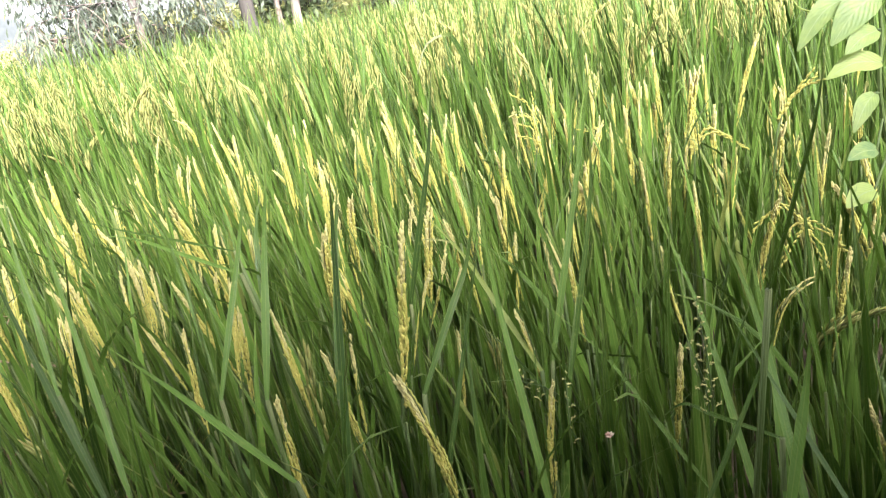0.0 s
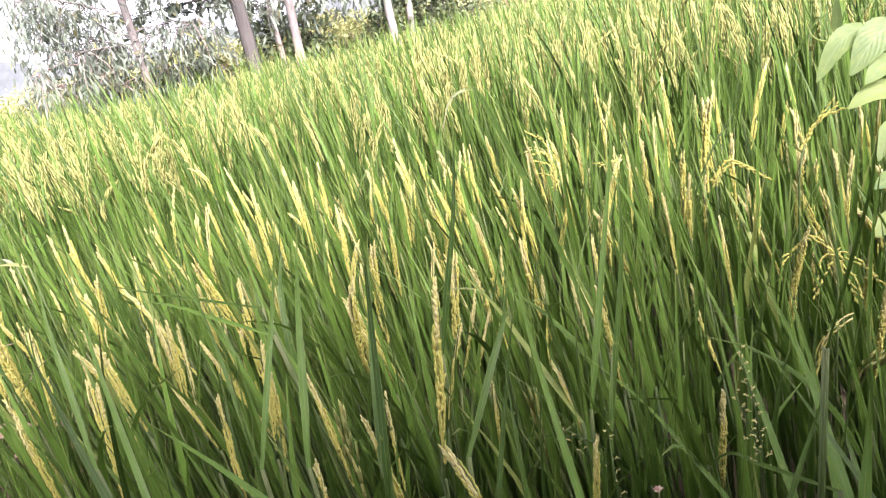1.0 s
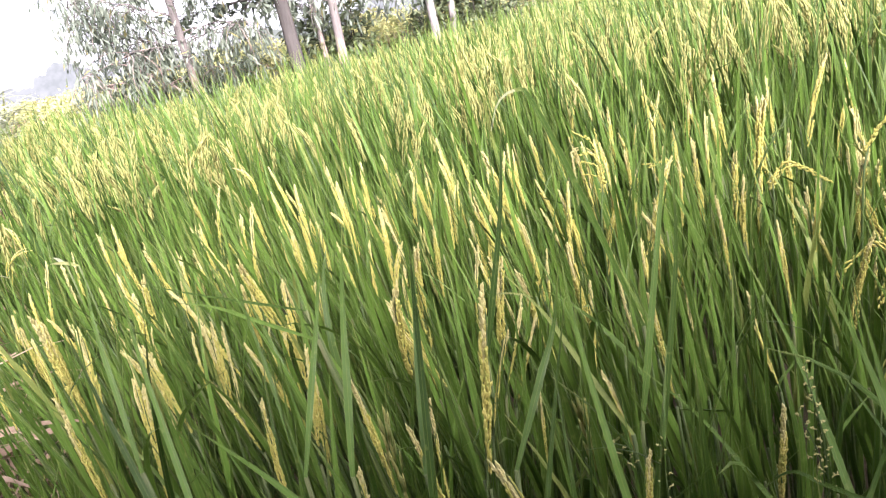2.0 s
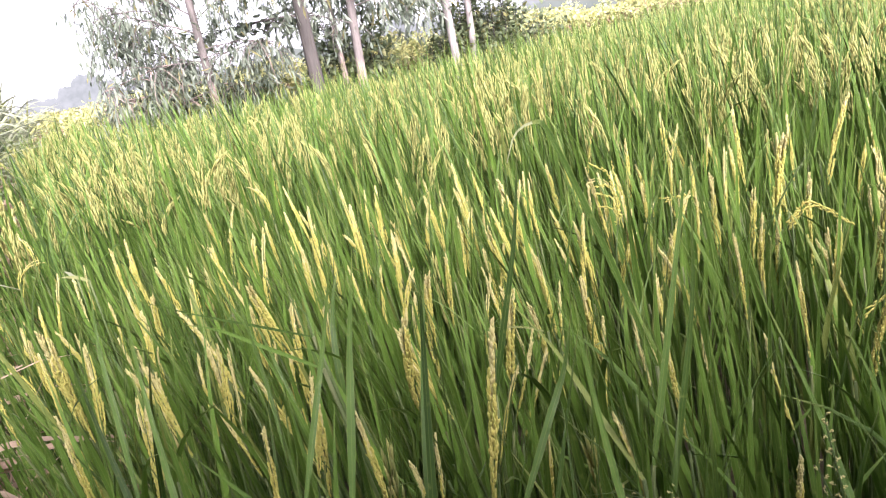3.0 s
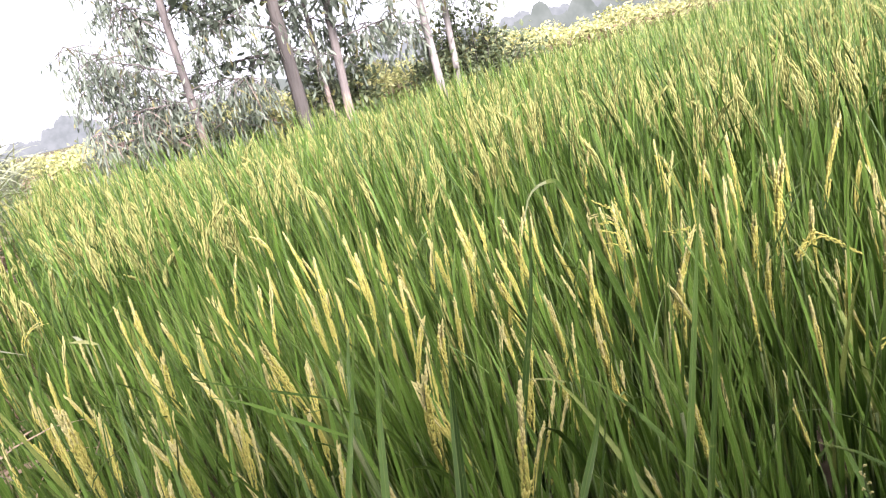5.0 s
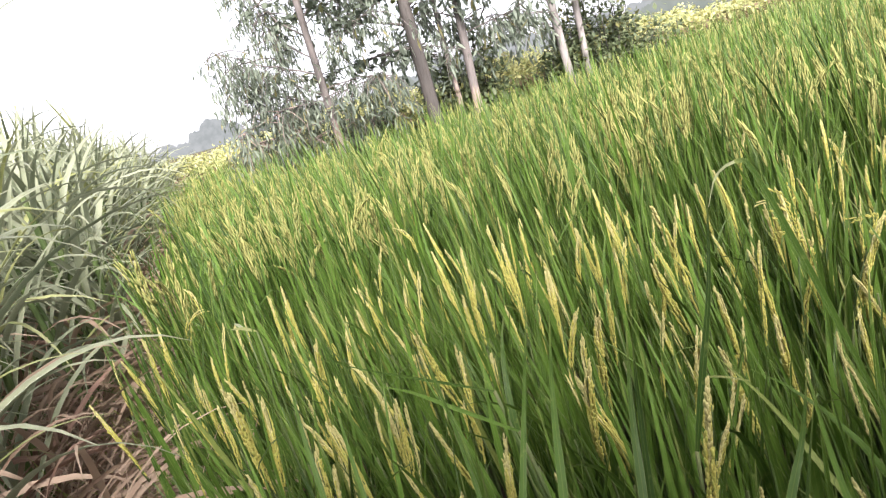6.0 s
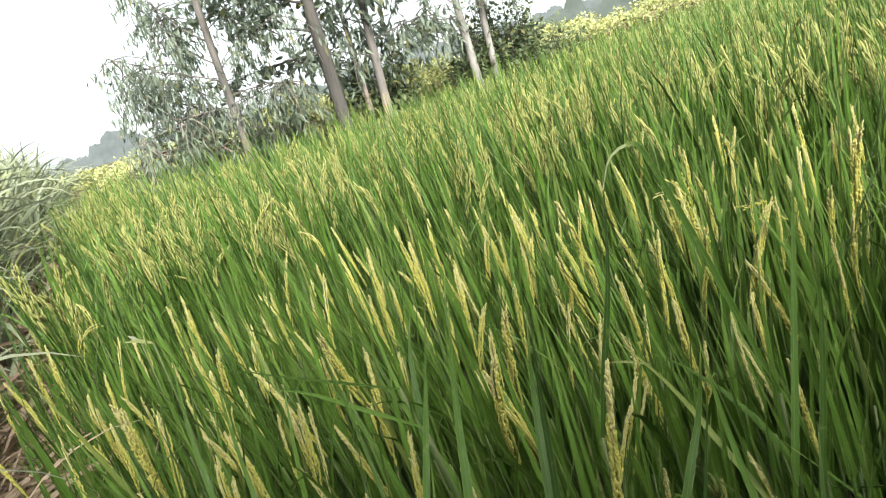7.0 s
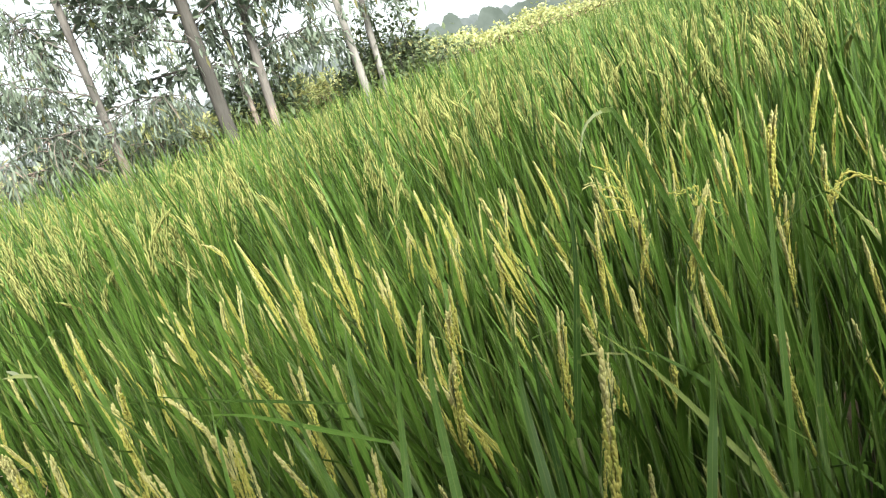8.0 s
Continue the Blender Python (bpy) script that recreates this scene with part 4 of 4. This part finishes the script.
leaf_tiller((-0.174, 0.781, 1.161), (-0.201, 0.755, 1.058), (-0.219, 0.690, 0.977), width=0.0108)
leaf_tiller((-0.151, 0.784, 1.147), (-0.167, 0.741, 1.059), (-0.174, 0.679, 0.976), width=0.0141)
leaf_tiller((-0.505, 0.824, 1.169), (-0.493, 0.773, 1.078), (-0.472, 0.728, 0.998), width=0.0105)
leaf_tiller((-0.539, 0.975, 1.072), (-0.462, 0.988, 1.030), (-0.379, 0.987, 0.998), width=0.0058)
leaf_tiller((0.297, 0.928, 1.182), (0.262, 0.888, 1.062), (0.202, 0.802, 0.890), width=0.0149)
leaf_tiller((0.025, 0.887, 1.008), (0.073, 0.832, 0.954), (0.111, 0.774, 0.888), width=0.0100)


def rice_stuff(name, label, spots, per_hill, tall, width, segments, ears, ear_kind, first=0.18):
    """Rice farther out or between the single plants, as one mesh of blades and ears."""
    n = len(spots)
    bag = Bag()
    idx = np.repeat(np.arange(n), per_hill)
    m = len(idx)
    swell = np.array([noise.noise(Vector((x * 0.5, y * 0.5, 0.0))) for x, y in spots])
    x, y = spots[idx, 0] + rng.normal(0, 0.045, m), spots[idx, 1] + rng.normal(0, 0.045, m)
    start = rng.uniform(first, 0.76, m) * tall
    long = np.clip(rng.normal(0.43, 0.06, m), 0.25, 0.6) * tall + swell[idx] * 0.05
    bag.add(*blades(np.stack([x, y, start], -1), rng.uniform(0, 6.283, m), long, np.abs(rng.normal(0.11, 0.08, m)), np.abs(rng.normal(0.18, 0.20, m)) + (rng.random(m) < 0.05) * 1.2,
                    width * rng.uniform(0.75, 1.25, m), segments, 0.2, rng.uniform(-0.9, 0.9, m)), 0)
    k = n * max(1, per_hill // 4)
    pick = rng.integers(0, n, k)
    sx, sy = spots[pick, 0] + rng.normal(0, 0.03, k), spots[pick, 1] + rng.normal(0, 0.03, k)
    bag.add(*blades(np.stack([sx, sy, np.zeros(k)], -1), rng.uniform(0, 6.283, k), 0.75 * tall, np.abs(rng.normal(0.05, 0.04, k)), 0.05, width * 0.5, 2, 0.4), 1)
    e = int(n * ears)
    if e:
        pick = rng.integers(0, n, e)
        lean, az = np.abs(rng.normal(0.10, 0.10, e)), rng.uniform(0, 6.283, e)
        way = np.stack([np.sin(lean) * np.cos(az), np.sin(lean) * np.sin(az), np.cos(lean)], -1)
        root = np.stack([spots[pick, 0] + rng.normal(0, 0.05, e), spots[pick, 1] + rng.normal(0, 0.05, e), rng.uniform(0.75, 0.94, e) * tall + swell[pick] * 0.05], -1)
        long = rng.uniform(0.15, 0.22, e)
        if ear_kind == "grains":
            g = 26
            s = np.tile(np.linspace(0.0, 0.85, g), (e, 1)) + rng.uniform(0, 0.05, (e, g))
            turn = np.arange(g)[None, :] * 2.4 + rng.uniform(0, 6.28, (e, 1))
            r = 0.0070 * np.sin(np.pi * (0.15 + 0.75 * s)) * rng.uniform(0.6, 1.4, (e, g)) * rng.uniform(0.75, 1.3, (e, 1))
            off = np.stack([np.cos(turn) * r, np.sin(turn) * r, np.zeros_like(r)], -1)
            nod = (long * rng.choice([0.1, 0.2, 0.5], e, p=[.55, .3, .15]))[:, None]
            droop = np.stack([np.cos(az), np.sin(az), -0.3 * np.ones(e)], -1)[:, None, :] * (s ** 2.2 * nod)[..., None]
            at = root[:, None, :] + way[:, None, :] * (s * long[:, None])[..., None] + off + droop
            ways = way[:, None, :] + np.stack([np.cos(az), np.sin(az), 0 * az], -1)[:, None, :] * (2.2 * s ** 1.2 * nod / long[:, None])[..., None] + off * 3 + rng.normal(0, 0.05, (e, g, 3))
            v, f = kernels(at.reshape(-1, 3), ways.reshape(-1, 3), 0.042, 0.0029, 3)
            bag.add(v, f, None, 2)
        else:
            for share, fat, drop in ((1.0, 0.0050, 0.0), (0.6, 0.0046, 0.30)):
                v, f = kernels(root + way * (long * drop)[:, None] + rng.normal(0, 0.006, (e, 3)), way + rng.normal(0, 0.07, (e, 3)), long * share, fat, 4)
                bag.add(v, f, None, 2)
    for v in bag.verts:
        v[:, 0] -= LEAN * (v[:, 2] - 0.5)
    tagged(new(name, bag.mesh(name, RICE, STEM, GREEN_GRAIN)), label, "rice", kind="stuff")


# wedge of the plan that the camera sees; rice outside it is coarser
def in_view_wedge(x, y):
    return -1.6 * y - 0.8 < x < 0.85 * y + 0.6


between = scatter(-2.6, 2.2, 0.35, 2.5, 27, lambda x, y: near_keep(x, y) and math.hypot(x, y) > 0.70)
rice_stuff("rice_between_plants", "upright leaves filling the gaps between rice plants", between, 13, 0.74, 0.0125, 5, 0.1, "grains", 0.45)
middle = scatter(-5, 5, 0.3, 5.6, 30, lambda x, y: in_field(x, y) and in_view_wedge(x, y) and math.hypot(x, y + 0.05) >= 2.35 and y < 5.6)
rice_stuff("rice_field_middle", "dense green rice with yellow ripening ears", middle, 26, 1.05, 0.0130, 4, 2.5, "grains")
outer = scatter(-6, 15, 0.3, 20, 22, lambda x, y: in_field(x, y) and in_view_wedge(x, y) and y >= 5.6)
rice_stuff("rice_field_far", "far part of the green rice field with yellow ears", outer, 20, 1.04, 0.0150, 2, 1.9, "spindle")
aside = scatter(0, 15, 0.3, 16, 15, lambda x, y: in_field(x, y) and not in_view_wedge(x, y))
rice_stuff("rice_field_side", "green rice running on along the bank", aside, 20, 1.08, 0.020, 2, 0.8, "spindle")

# unseen rice behind the camera, added to keep low light out of the canopy
behind = scatter(-3.5, 4.0, -0.8, 0.32, 24, lambda x, y: abs(x) < 4 and math.hypot(x, y + 0.05) > 0.16 and (y < 0.1 or abs(x) > 0.35))
rice_stuff("rice_field_behind", "unseen green rice, added behind the row to block low light", behind, 40, 0.84, 0.015, 3, 0.5, "spindle")

# filler rice under the camera, added to shade the gaps in front of it
below = scatter(-0.7, 0.75, -0.1, 0.66, 34, lambda x, y: math.hypot(x, y + 0.05) < 0.72)
rice_stuff("rice_below", "low green rice leaves, added to keep overhead light off the near stems", below, 44, 0.70, 0.010, 4, 0.0, "spindle")

# ---- weeds and odd pieces at the field's edge ----
def droop_panicle(base, heading, size, which=0):
    """A tiller whose ripe ear arches over to one side."""
    foot = np.array([base[0], base[1] + 0.04, 0.0])
    whole = thing("rice_plant", "rice tiller with an arching drooping golden ear", "rice plant", "rice tillers with ears", place=pose(*foot))
    top = np.array(base) - foot
    part("stem", Bag().add(*tube(bezier([(0, 0, -0.02), top * np.array([0.4, 0.4, 0.55]), top], 8), np.linspace(0.004, 0.002, 8), 5)).mesh("stem", STEM), whole)
    part("panicle", DROOP[which], whole, "", pose(*top, 0, 0, heading) @ Matrix.Scale(size, 4))


droop_panicle((0.330, 1.680, 0.880), 190, 0.14, 1)
droop_panicle((-0.620, 2.000, 0.930), 150, 0.15, 0)
droop_panicle((-1.330, 1.950, 0.880), 140, 0.18, 0)
droop_panicle((-1.380, 1.900, 0.850), 20, 0.16, 1)
droop_panicle((0.480, 0.760, 0.760), 10, 0.13, 0)


def strand_panicle(neck, strands):
    """A ripe ear whose thin branches arch away from its neck one by one, each strung with grains."""
    neck = np.array(neck)
    foot = np.array([neck[0], neck[1] + 0.05, 0.0])
    whole = thing("rice_plant", "rice tiller with a loose ear of long arching strands", "rice plant", "rice tillers with ears", place=pose(*foot))
    hub = np.mean([line[0] for line in strands], axis=0) - foot
    stem = bezier([(0, 0, -0.02), (neck - foot) * np.array([0.5, 0.5, 0.55]), neck - foot, hub], 14)
    part("stem", Bag().add(*tube(stem, np.linspace(0.004, 0.0012, 14), 5)).mesh("stem", STEM), whole)
    for corners in strands:
        line = bezier(np.vstack([hub, np.array(corners) - foot]), 14)
        reach = np.linalg.norm(np.diff(line, axis=0), axis=1).sum()
        bag = Bag().add(*tube(line, np.linspace(0.0007, 0.0004, 14), 4), 1)
        count = max(8, int(reach / 0.0034))
        g = np.linspace(0.12, 1.0, count)
        u = np.linspace(0, 1, 14)
        at = np.stack([np.interp(g, u, line[:, c]) for c in range(3)], -1) + rng.normal(0, 0.0008, (count, 3))
        along = unit(np.gradient(line, axis=0))
        way = np.stack([np.interp(g, u, along[:, c]) for c in range(3)], -1) + rng.normal(0, 0.22, (count, 3))
        v, f = kernels(at, way, 0.0092 * rng.uniform(0.85, 1.15, count), 0.0017, 5)
        part("strand", bag.add(v, f).mesh("strand", GRAIN, STEM), whole)


strand_panicle((0.626, 0.955, 0.787), (
    ((0.636, 0.983, 0.853), (0.617, 1.006, 0.88), (0.575, 1.015, 0.854)),
    ((0.636, 0.985, 0.857), (0.606, 1.01, 0.877), (0.569, 1.013, 0.841)),
    ((0.636, 0.983, 0.853), (0.62, 0.988, 0.845), (0.597, 0.972, 0.791)),
    ((0.637, 0.981, 0.849), (0.622, 0.978, 0.828), (0.604, 0.973, 0.799)),
    ((0.64, 0.982, 0.857), (0.662, 0.966, 0.849), (0.676, 0.945, 0.824)),
    ((0.64, 0.979, 0.851), (0.666, 0.957, 0.836), (0.683, 0.934, 0.813)),
    ((0.639, 0.977, 0.844), (0.653, 0.957, 0.82), (0.656, 0.94, 0.792)),
    ((0.64, 0.974, 0.84), (0.647, 0.956, 0.812), (0.648, 0.942, 0.788)),
))
strand_panicle((0.535, 1.191, 0.869), (
    ((0.545, 1.213, 0.944), (0.569, 1.214, 0.975), (0.602, 1.195, 0.961)),
    ((0.548, 1.214, 0.949), (0.573, 1.212, 0.976), (0.621, 1.182, 0.945)),
    ((0.545, 1.212, 0.939), (0.576, 1.208, 0.968), (0.626, 1.177, 0.939)),
    ((0.542, 1.212, 0.937), (0.558, 1.214, 0.963), (0.542, 1.217, 0.949)),
))
strand_panicle((0.646, 1.104, 0.924), (
    ((0.667, 1.12, 1.006), (0.688, 1.118, 1.037), (0.717, 1.108, 1.064)),
    ((0.669, 1.12, 1.008), (0.694, 1.115, 1.041), (0.723, 1.103, 1.057)),
    ((0.665, 1.12, 1.002), (0.683, 1.119, 1.033), (0.712, 1.113, 1.071)),
))
strand_panicle((0.351, 1.445, 0.736), (
    ((0.425, 1.495, 0.912), (0.434, 1.502, 0.942), (0.392, 1.515, 0.942)),
    ((0.425, 1.495, 0.912), (0.442, 1.5, 0.943), (0.403, 1.51, 0.936)),
    ((0.426, 1.494, 0.91), (0.45, 1.493, 0.931), (0.465, 1.479, 0.905)),
    ((0.421, 1.493, 0.902), (0.409, 1.485, 0.87), (0.368, 1.46, 0.777)),
    ((0.417, 1.492, 0.897), (0.391, 1.479, 0.839), (0.357, 1.453, 0.757)),
    ((0.422, 1.492, 0.902), (0.414, 1.479, 0.859), (0.378, 1.465, 0.797)),
))
strand_panicle((0.263, 1.433, 0.811), (
    ((0.288, 1.476, 0.939), (0.28, 1.494, 0.991), (0.255, 1.501, 0.999)),
    ((0.289, 1.479, 0.95), (0.281, 1.502, 1.019), (0.249, 1.515, 1.045)),
    ((0.286, 1.473, 0.928), (0.28, 1.487, 0.968), (0.254, 1.496, 0.981)),
    ((0.284, 1.47, 0.917), (0.28, 1.48, 0.946), (0.253, 1.488, 0.954)),
    ((0.288, 1.476, 0.939), (0.293, 1.488, 0.983), (0.291, 1.505, 1.04)),
))


def broad_leaf(base, tip, width, sag=0.1, turn=0.0):
    """A pointed oval leaf with a fold along its middle, in world places."""
    base, tip = np.array(base, float), np.array(tip, float)
    mid = (base + tip) / 2 + np.array([0, 0, np.linalg.norm(tip - base) * sag])
    line = bezier([base, mid, tip], 9)
    s = np.linspace(0, 1, 9)
    w = width * np.clip(np.sin(np.pi * np.clip(0.06 + 0.92 * s, 0, 1) ** 0.8), 0.04, 1) ** 0.85
    # leaf turned roughly flat to the camera's view
    to_camera = np.array([-0.35 + turn, -0.75, 0.55])
    side = unit(np.cross(np.gradient(line, axis=0), to_camera))
    return line, w, side


def vine():
    """A climbing weed with light green pointed leaves at the end of the rice row."""
    foot = np.array([0.993, 1.187, 0.0])
    whole = thing("vine_weed", "climbing weed with light green pointed leaves", "weed", place=pose(*foot))
    main = bezier([(0.0, 0.0, -0.02), (0.046, -0.000, 0.422), (-0.165, -0.104, 0.951), (-0.179, -0.097, 1.135), (-0.202, -0.088, 1.296)], 24)
    part("stem", Bag().add(*tube(main, np.linspace(0.0055, 0.0020, 24), 6)).mesh("stem", STEM), whole)
    leaves = (((0.773, 1.120, 1.183), (0.683, 1.104, 1.110), 0.039, 0.16, 0.0), ((0.809, 1.097, 1.183), (0.727, 1.081, 1.114), 0.055, 0.12, 0.3), ((0.809, 1.074, 1.075), (0.715, 1.072, 1.062), 0.037, 0.14, -0.2),
              ((0.738, 1.138, 1.172), (0.720, 1.106, 1.243), 0.016, 0.0, 0.0), ((0.796, 1.069, 1.027), (0.745, 1.037, 0.974), 0.032, 0.12, 0.0), ((0.807, 1.088, 1.126), (0.743, 1.067, 1.098), 0.037, 0.10, 0.2),
              ((0.789, 1.042, 0.937), (0.729, 1.023, 0.933), 0.032, 0.10, 0.0), ((0.777, 1.023, 0.875), (0.717, 1.000, 0.859), 0.039, 0.10, -0.2), ((0.805, 1.104, 1.216), (0.763, 1.083, 1.266), 0.028, 0.05, 0.0))
    for base, tip, width, sag, turn in leaves:
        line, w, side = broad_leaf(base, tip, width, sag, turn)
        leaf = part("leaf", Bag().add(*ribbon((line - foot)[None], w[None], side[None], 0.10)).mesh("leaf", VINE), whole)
        near = main[np.argmin(np.linalg.norm(main + foot - np.array(base), axis=1))]
        part("petiole", Bag().add(*tube(bezier([near, np.array(base) - foot], 4), [0.0020] * 4, 5)).mesh("petiole", STEM), leaf)
    curl = bezier([(-0.195, -0.081, 1.170), (-0.257, -0.079, 1.156), (-0.276, -0.065, 1.167), (-0.294, -0.053, 1.177), (-0.301, -0.046, 1.193), (-0.303, -0.042, 1.209), (-0.299, -0.046, 1.200)], 20)
    part("tendril", Bag().add(*tube(curl, np.linspace(0.0022, 0.0009, 20), 5)).mesh("tendril", VINE), whole)


vine()


def seed_grass(tip, base, sprays, spread):
    """A weedy grass with an open head of small whitish spikelets."""
    tip, base = np.array(tip), np.array(base)
    foot = np.array([base[0], base[1] + 0.05, 0.0])
    whole = thing("weed_grass", "thin weedy grass with an open head of whitish seeds", "weed", "weedy grasses", place=pose(*foot))
    axis = bezier([(0, 0, -0.02), (base - foot) * np.array([0.5, 0.5, 0.6]), base - foot, tip - foot], 22)
    part("stem", Bag().add(*tube(axis, np.linspace(0.002, 0.0006, 22), 5)).mesh("stem", STEM), whole)
    head, seeds = Bag(), Bag()
    length = np.linalg.norm(tip - base)
    for i in range(sprays):
        f = i / max(1, sprays - 1)
        start = (base + (tip - base) * f) - foot
        az = i * 2.4 + rng.uniform(-0.4, 0.4)
        way = np.array([math.cos(az) * 0.9, math.sin(az) * 0.5, 0.75])
        end = start + unit(way) * spread * length * (1 - 0.6 * f)
        twig = bezier([start, (start + end) / 2 + np.array([0, 0, 0.002]), end], 6)
        head.add(*tube(twig, np.linspace(0.0006, 0.0003, 6), 4))
        k = 6
        g = np.linspace(0.3, 1, k)
        at = np.stack([np.interp(g, np.linspace(0, 1, 6), twig[:, c]) for c in range(3)], -1)
        v, fa = kernels(at, np.tile(way, (k, 1)) + rng.normal(0, 0.5, (k, 3)), 0.0032, 0.0009, 4)
        seeds.add(v, fa)
    part("seed_head", head.mesh("seed_head", STEM), whole)
    part("spikelets", seeds.mesh("spikelets", PALE_GRAIN), whole, "tiny pale seeds")


seed_grass((0.317, 0.602, 0.944), (0.322, 0.572, 0.820), 22, 0.09)
seed_grass((0.309, 0.604, 0.890), (0.320, 0.575, 0.800), 11, 0.13)
seed_grass((0.116, 0.704, 0.826), (0.150, 0.680, 0.785), 9, 0.24)
seed_grass((0.175, 0.675, 0.832), (0.168, 0.635, 0.755), 11, 0.14)


def dry_flower(x, y, z):
    whole = thing("dry_flower", "small withered pinkish flower head on a thin stalk", "flower", place=pose(x, y, 0))
    part("stalk", Bag().add(*tube(bezier([(0, 0, -0.02), (0.01, 0.01, z * 0.5), (0, 0, z)], 8), [0.0012] * 8, 5)).mesh("stalk", STEM), whole)
    petals = Bag().add(*blades(np.tile([0, 0, z], (12, 1)), np.arange(12) * 0.9, 0.008, rng.uniform(0.1, 0.6, 12), 1.6, 0.004, 4, 0.3, 0.0, "lance"))
    part("petals", petals.mesh("petals", BUD), whole)


dry_flower(0.206, 0.586, 0.795)


def torn_leaf(tip, base, width):
    """A pale broken rice leaf lying across the others."""
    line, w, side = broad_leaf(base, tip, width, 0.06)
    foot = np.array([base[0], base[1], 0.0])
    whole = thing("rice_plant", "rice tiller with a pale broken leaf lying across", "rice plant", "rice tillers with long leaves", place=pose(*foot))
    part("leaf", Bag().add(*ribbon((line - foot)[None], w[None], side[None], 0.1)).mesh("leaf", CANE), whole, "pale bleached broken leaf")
    part("stem", Bag().add(*tube(bezier([(0, 0, -0.02), (0.01, 0, base[2] * 0.5), (0, 0, base[2])], 7), np.linspace(0.004, 0.002, 7), 5)).mesh("stem", STEM), whole)


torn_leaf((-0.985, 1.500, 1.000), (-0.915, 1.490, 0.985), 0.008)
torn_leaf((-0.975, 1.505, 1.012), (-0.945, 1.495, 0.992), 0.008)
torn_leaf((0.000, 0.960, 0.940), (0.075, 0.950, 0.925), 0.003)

# ---- unseen tall shrubs, added behind the field's edge to shade the near rice ----
for x, y, tall, count in ((-1.4, -1.35, 2.6, 4200), (-0.5, -1.2, 3.5, 3900), (0.4, -1.15, 3.7, 3500), (1.3, -1.1, 3.4, 3200), (2.2, -1.1, 2.9, 3000)):
    bush("tall leafy shrub, unseen, added to shade the near rice", x, y, 1.4, 0.95, tall, SHRUB, count, 0.125, 0.085)
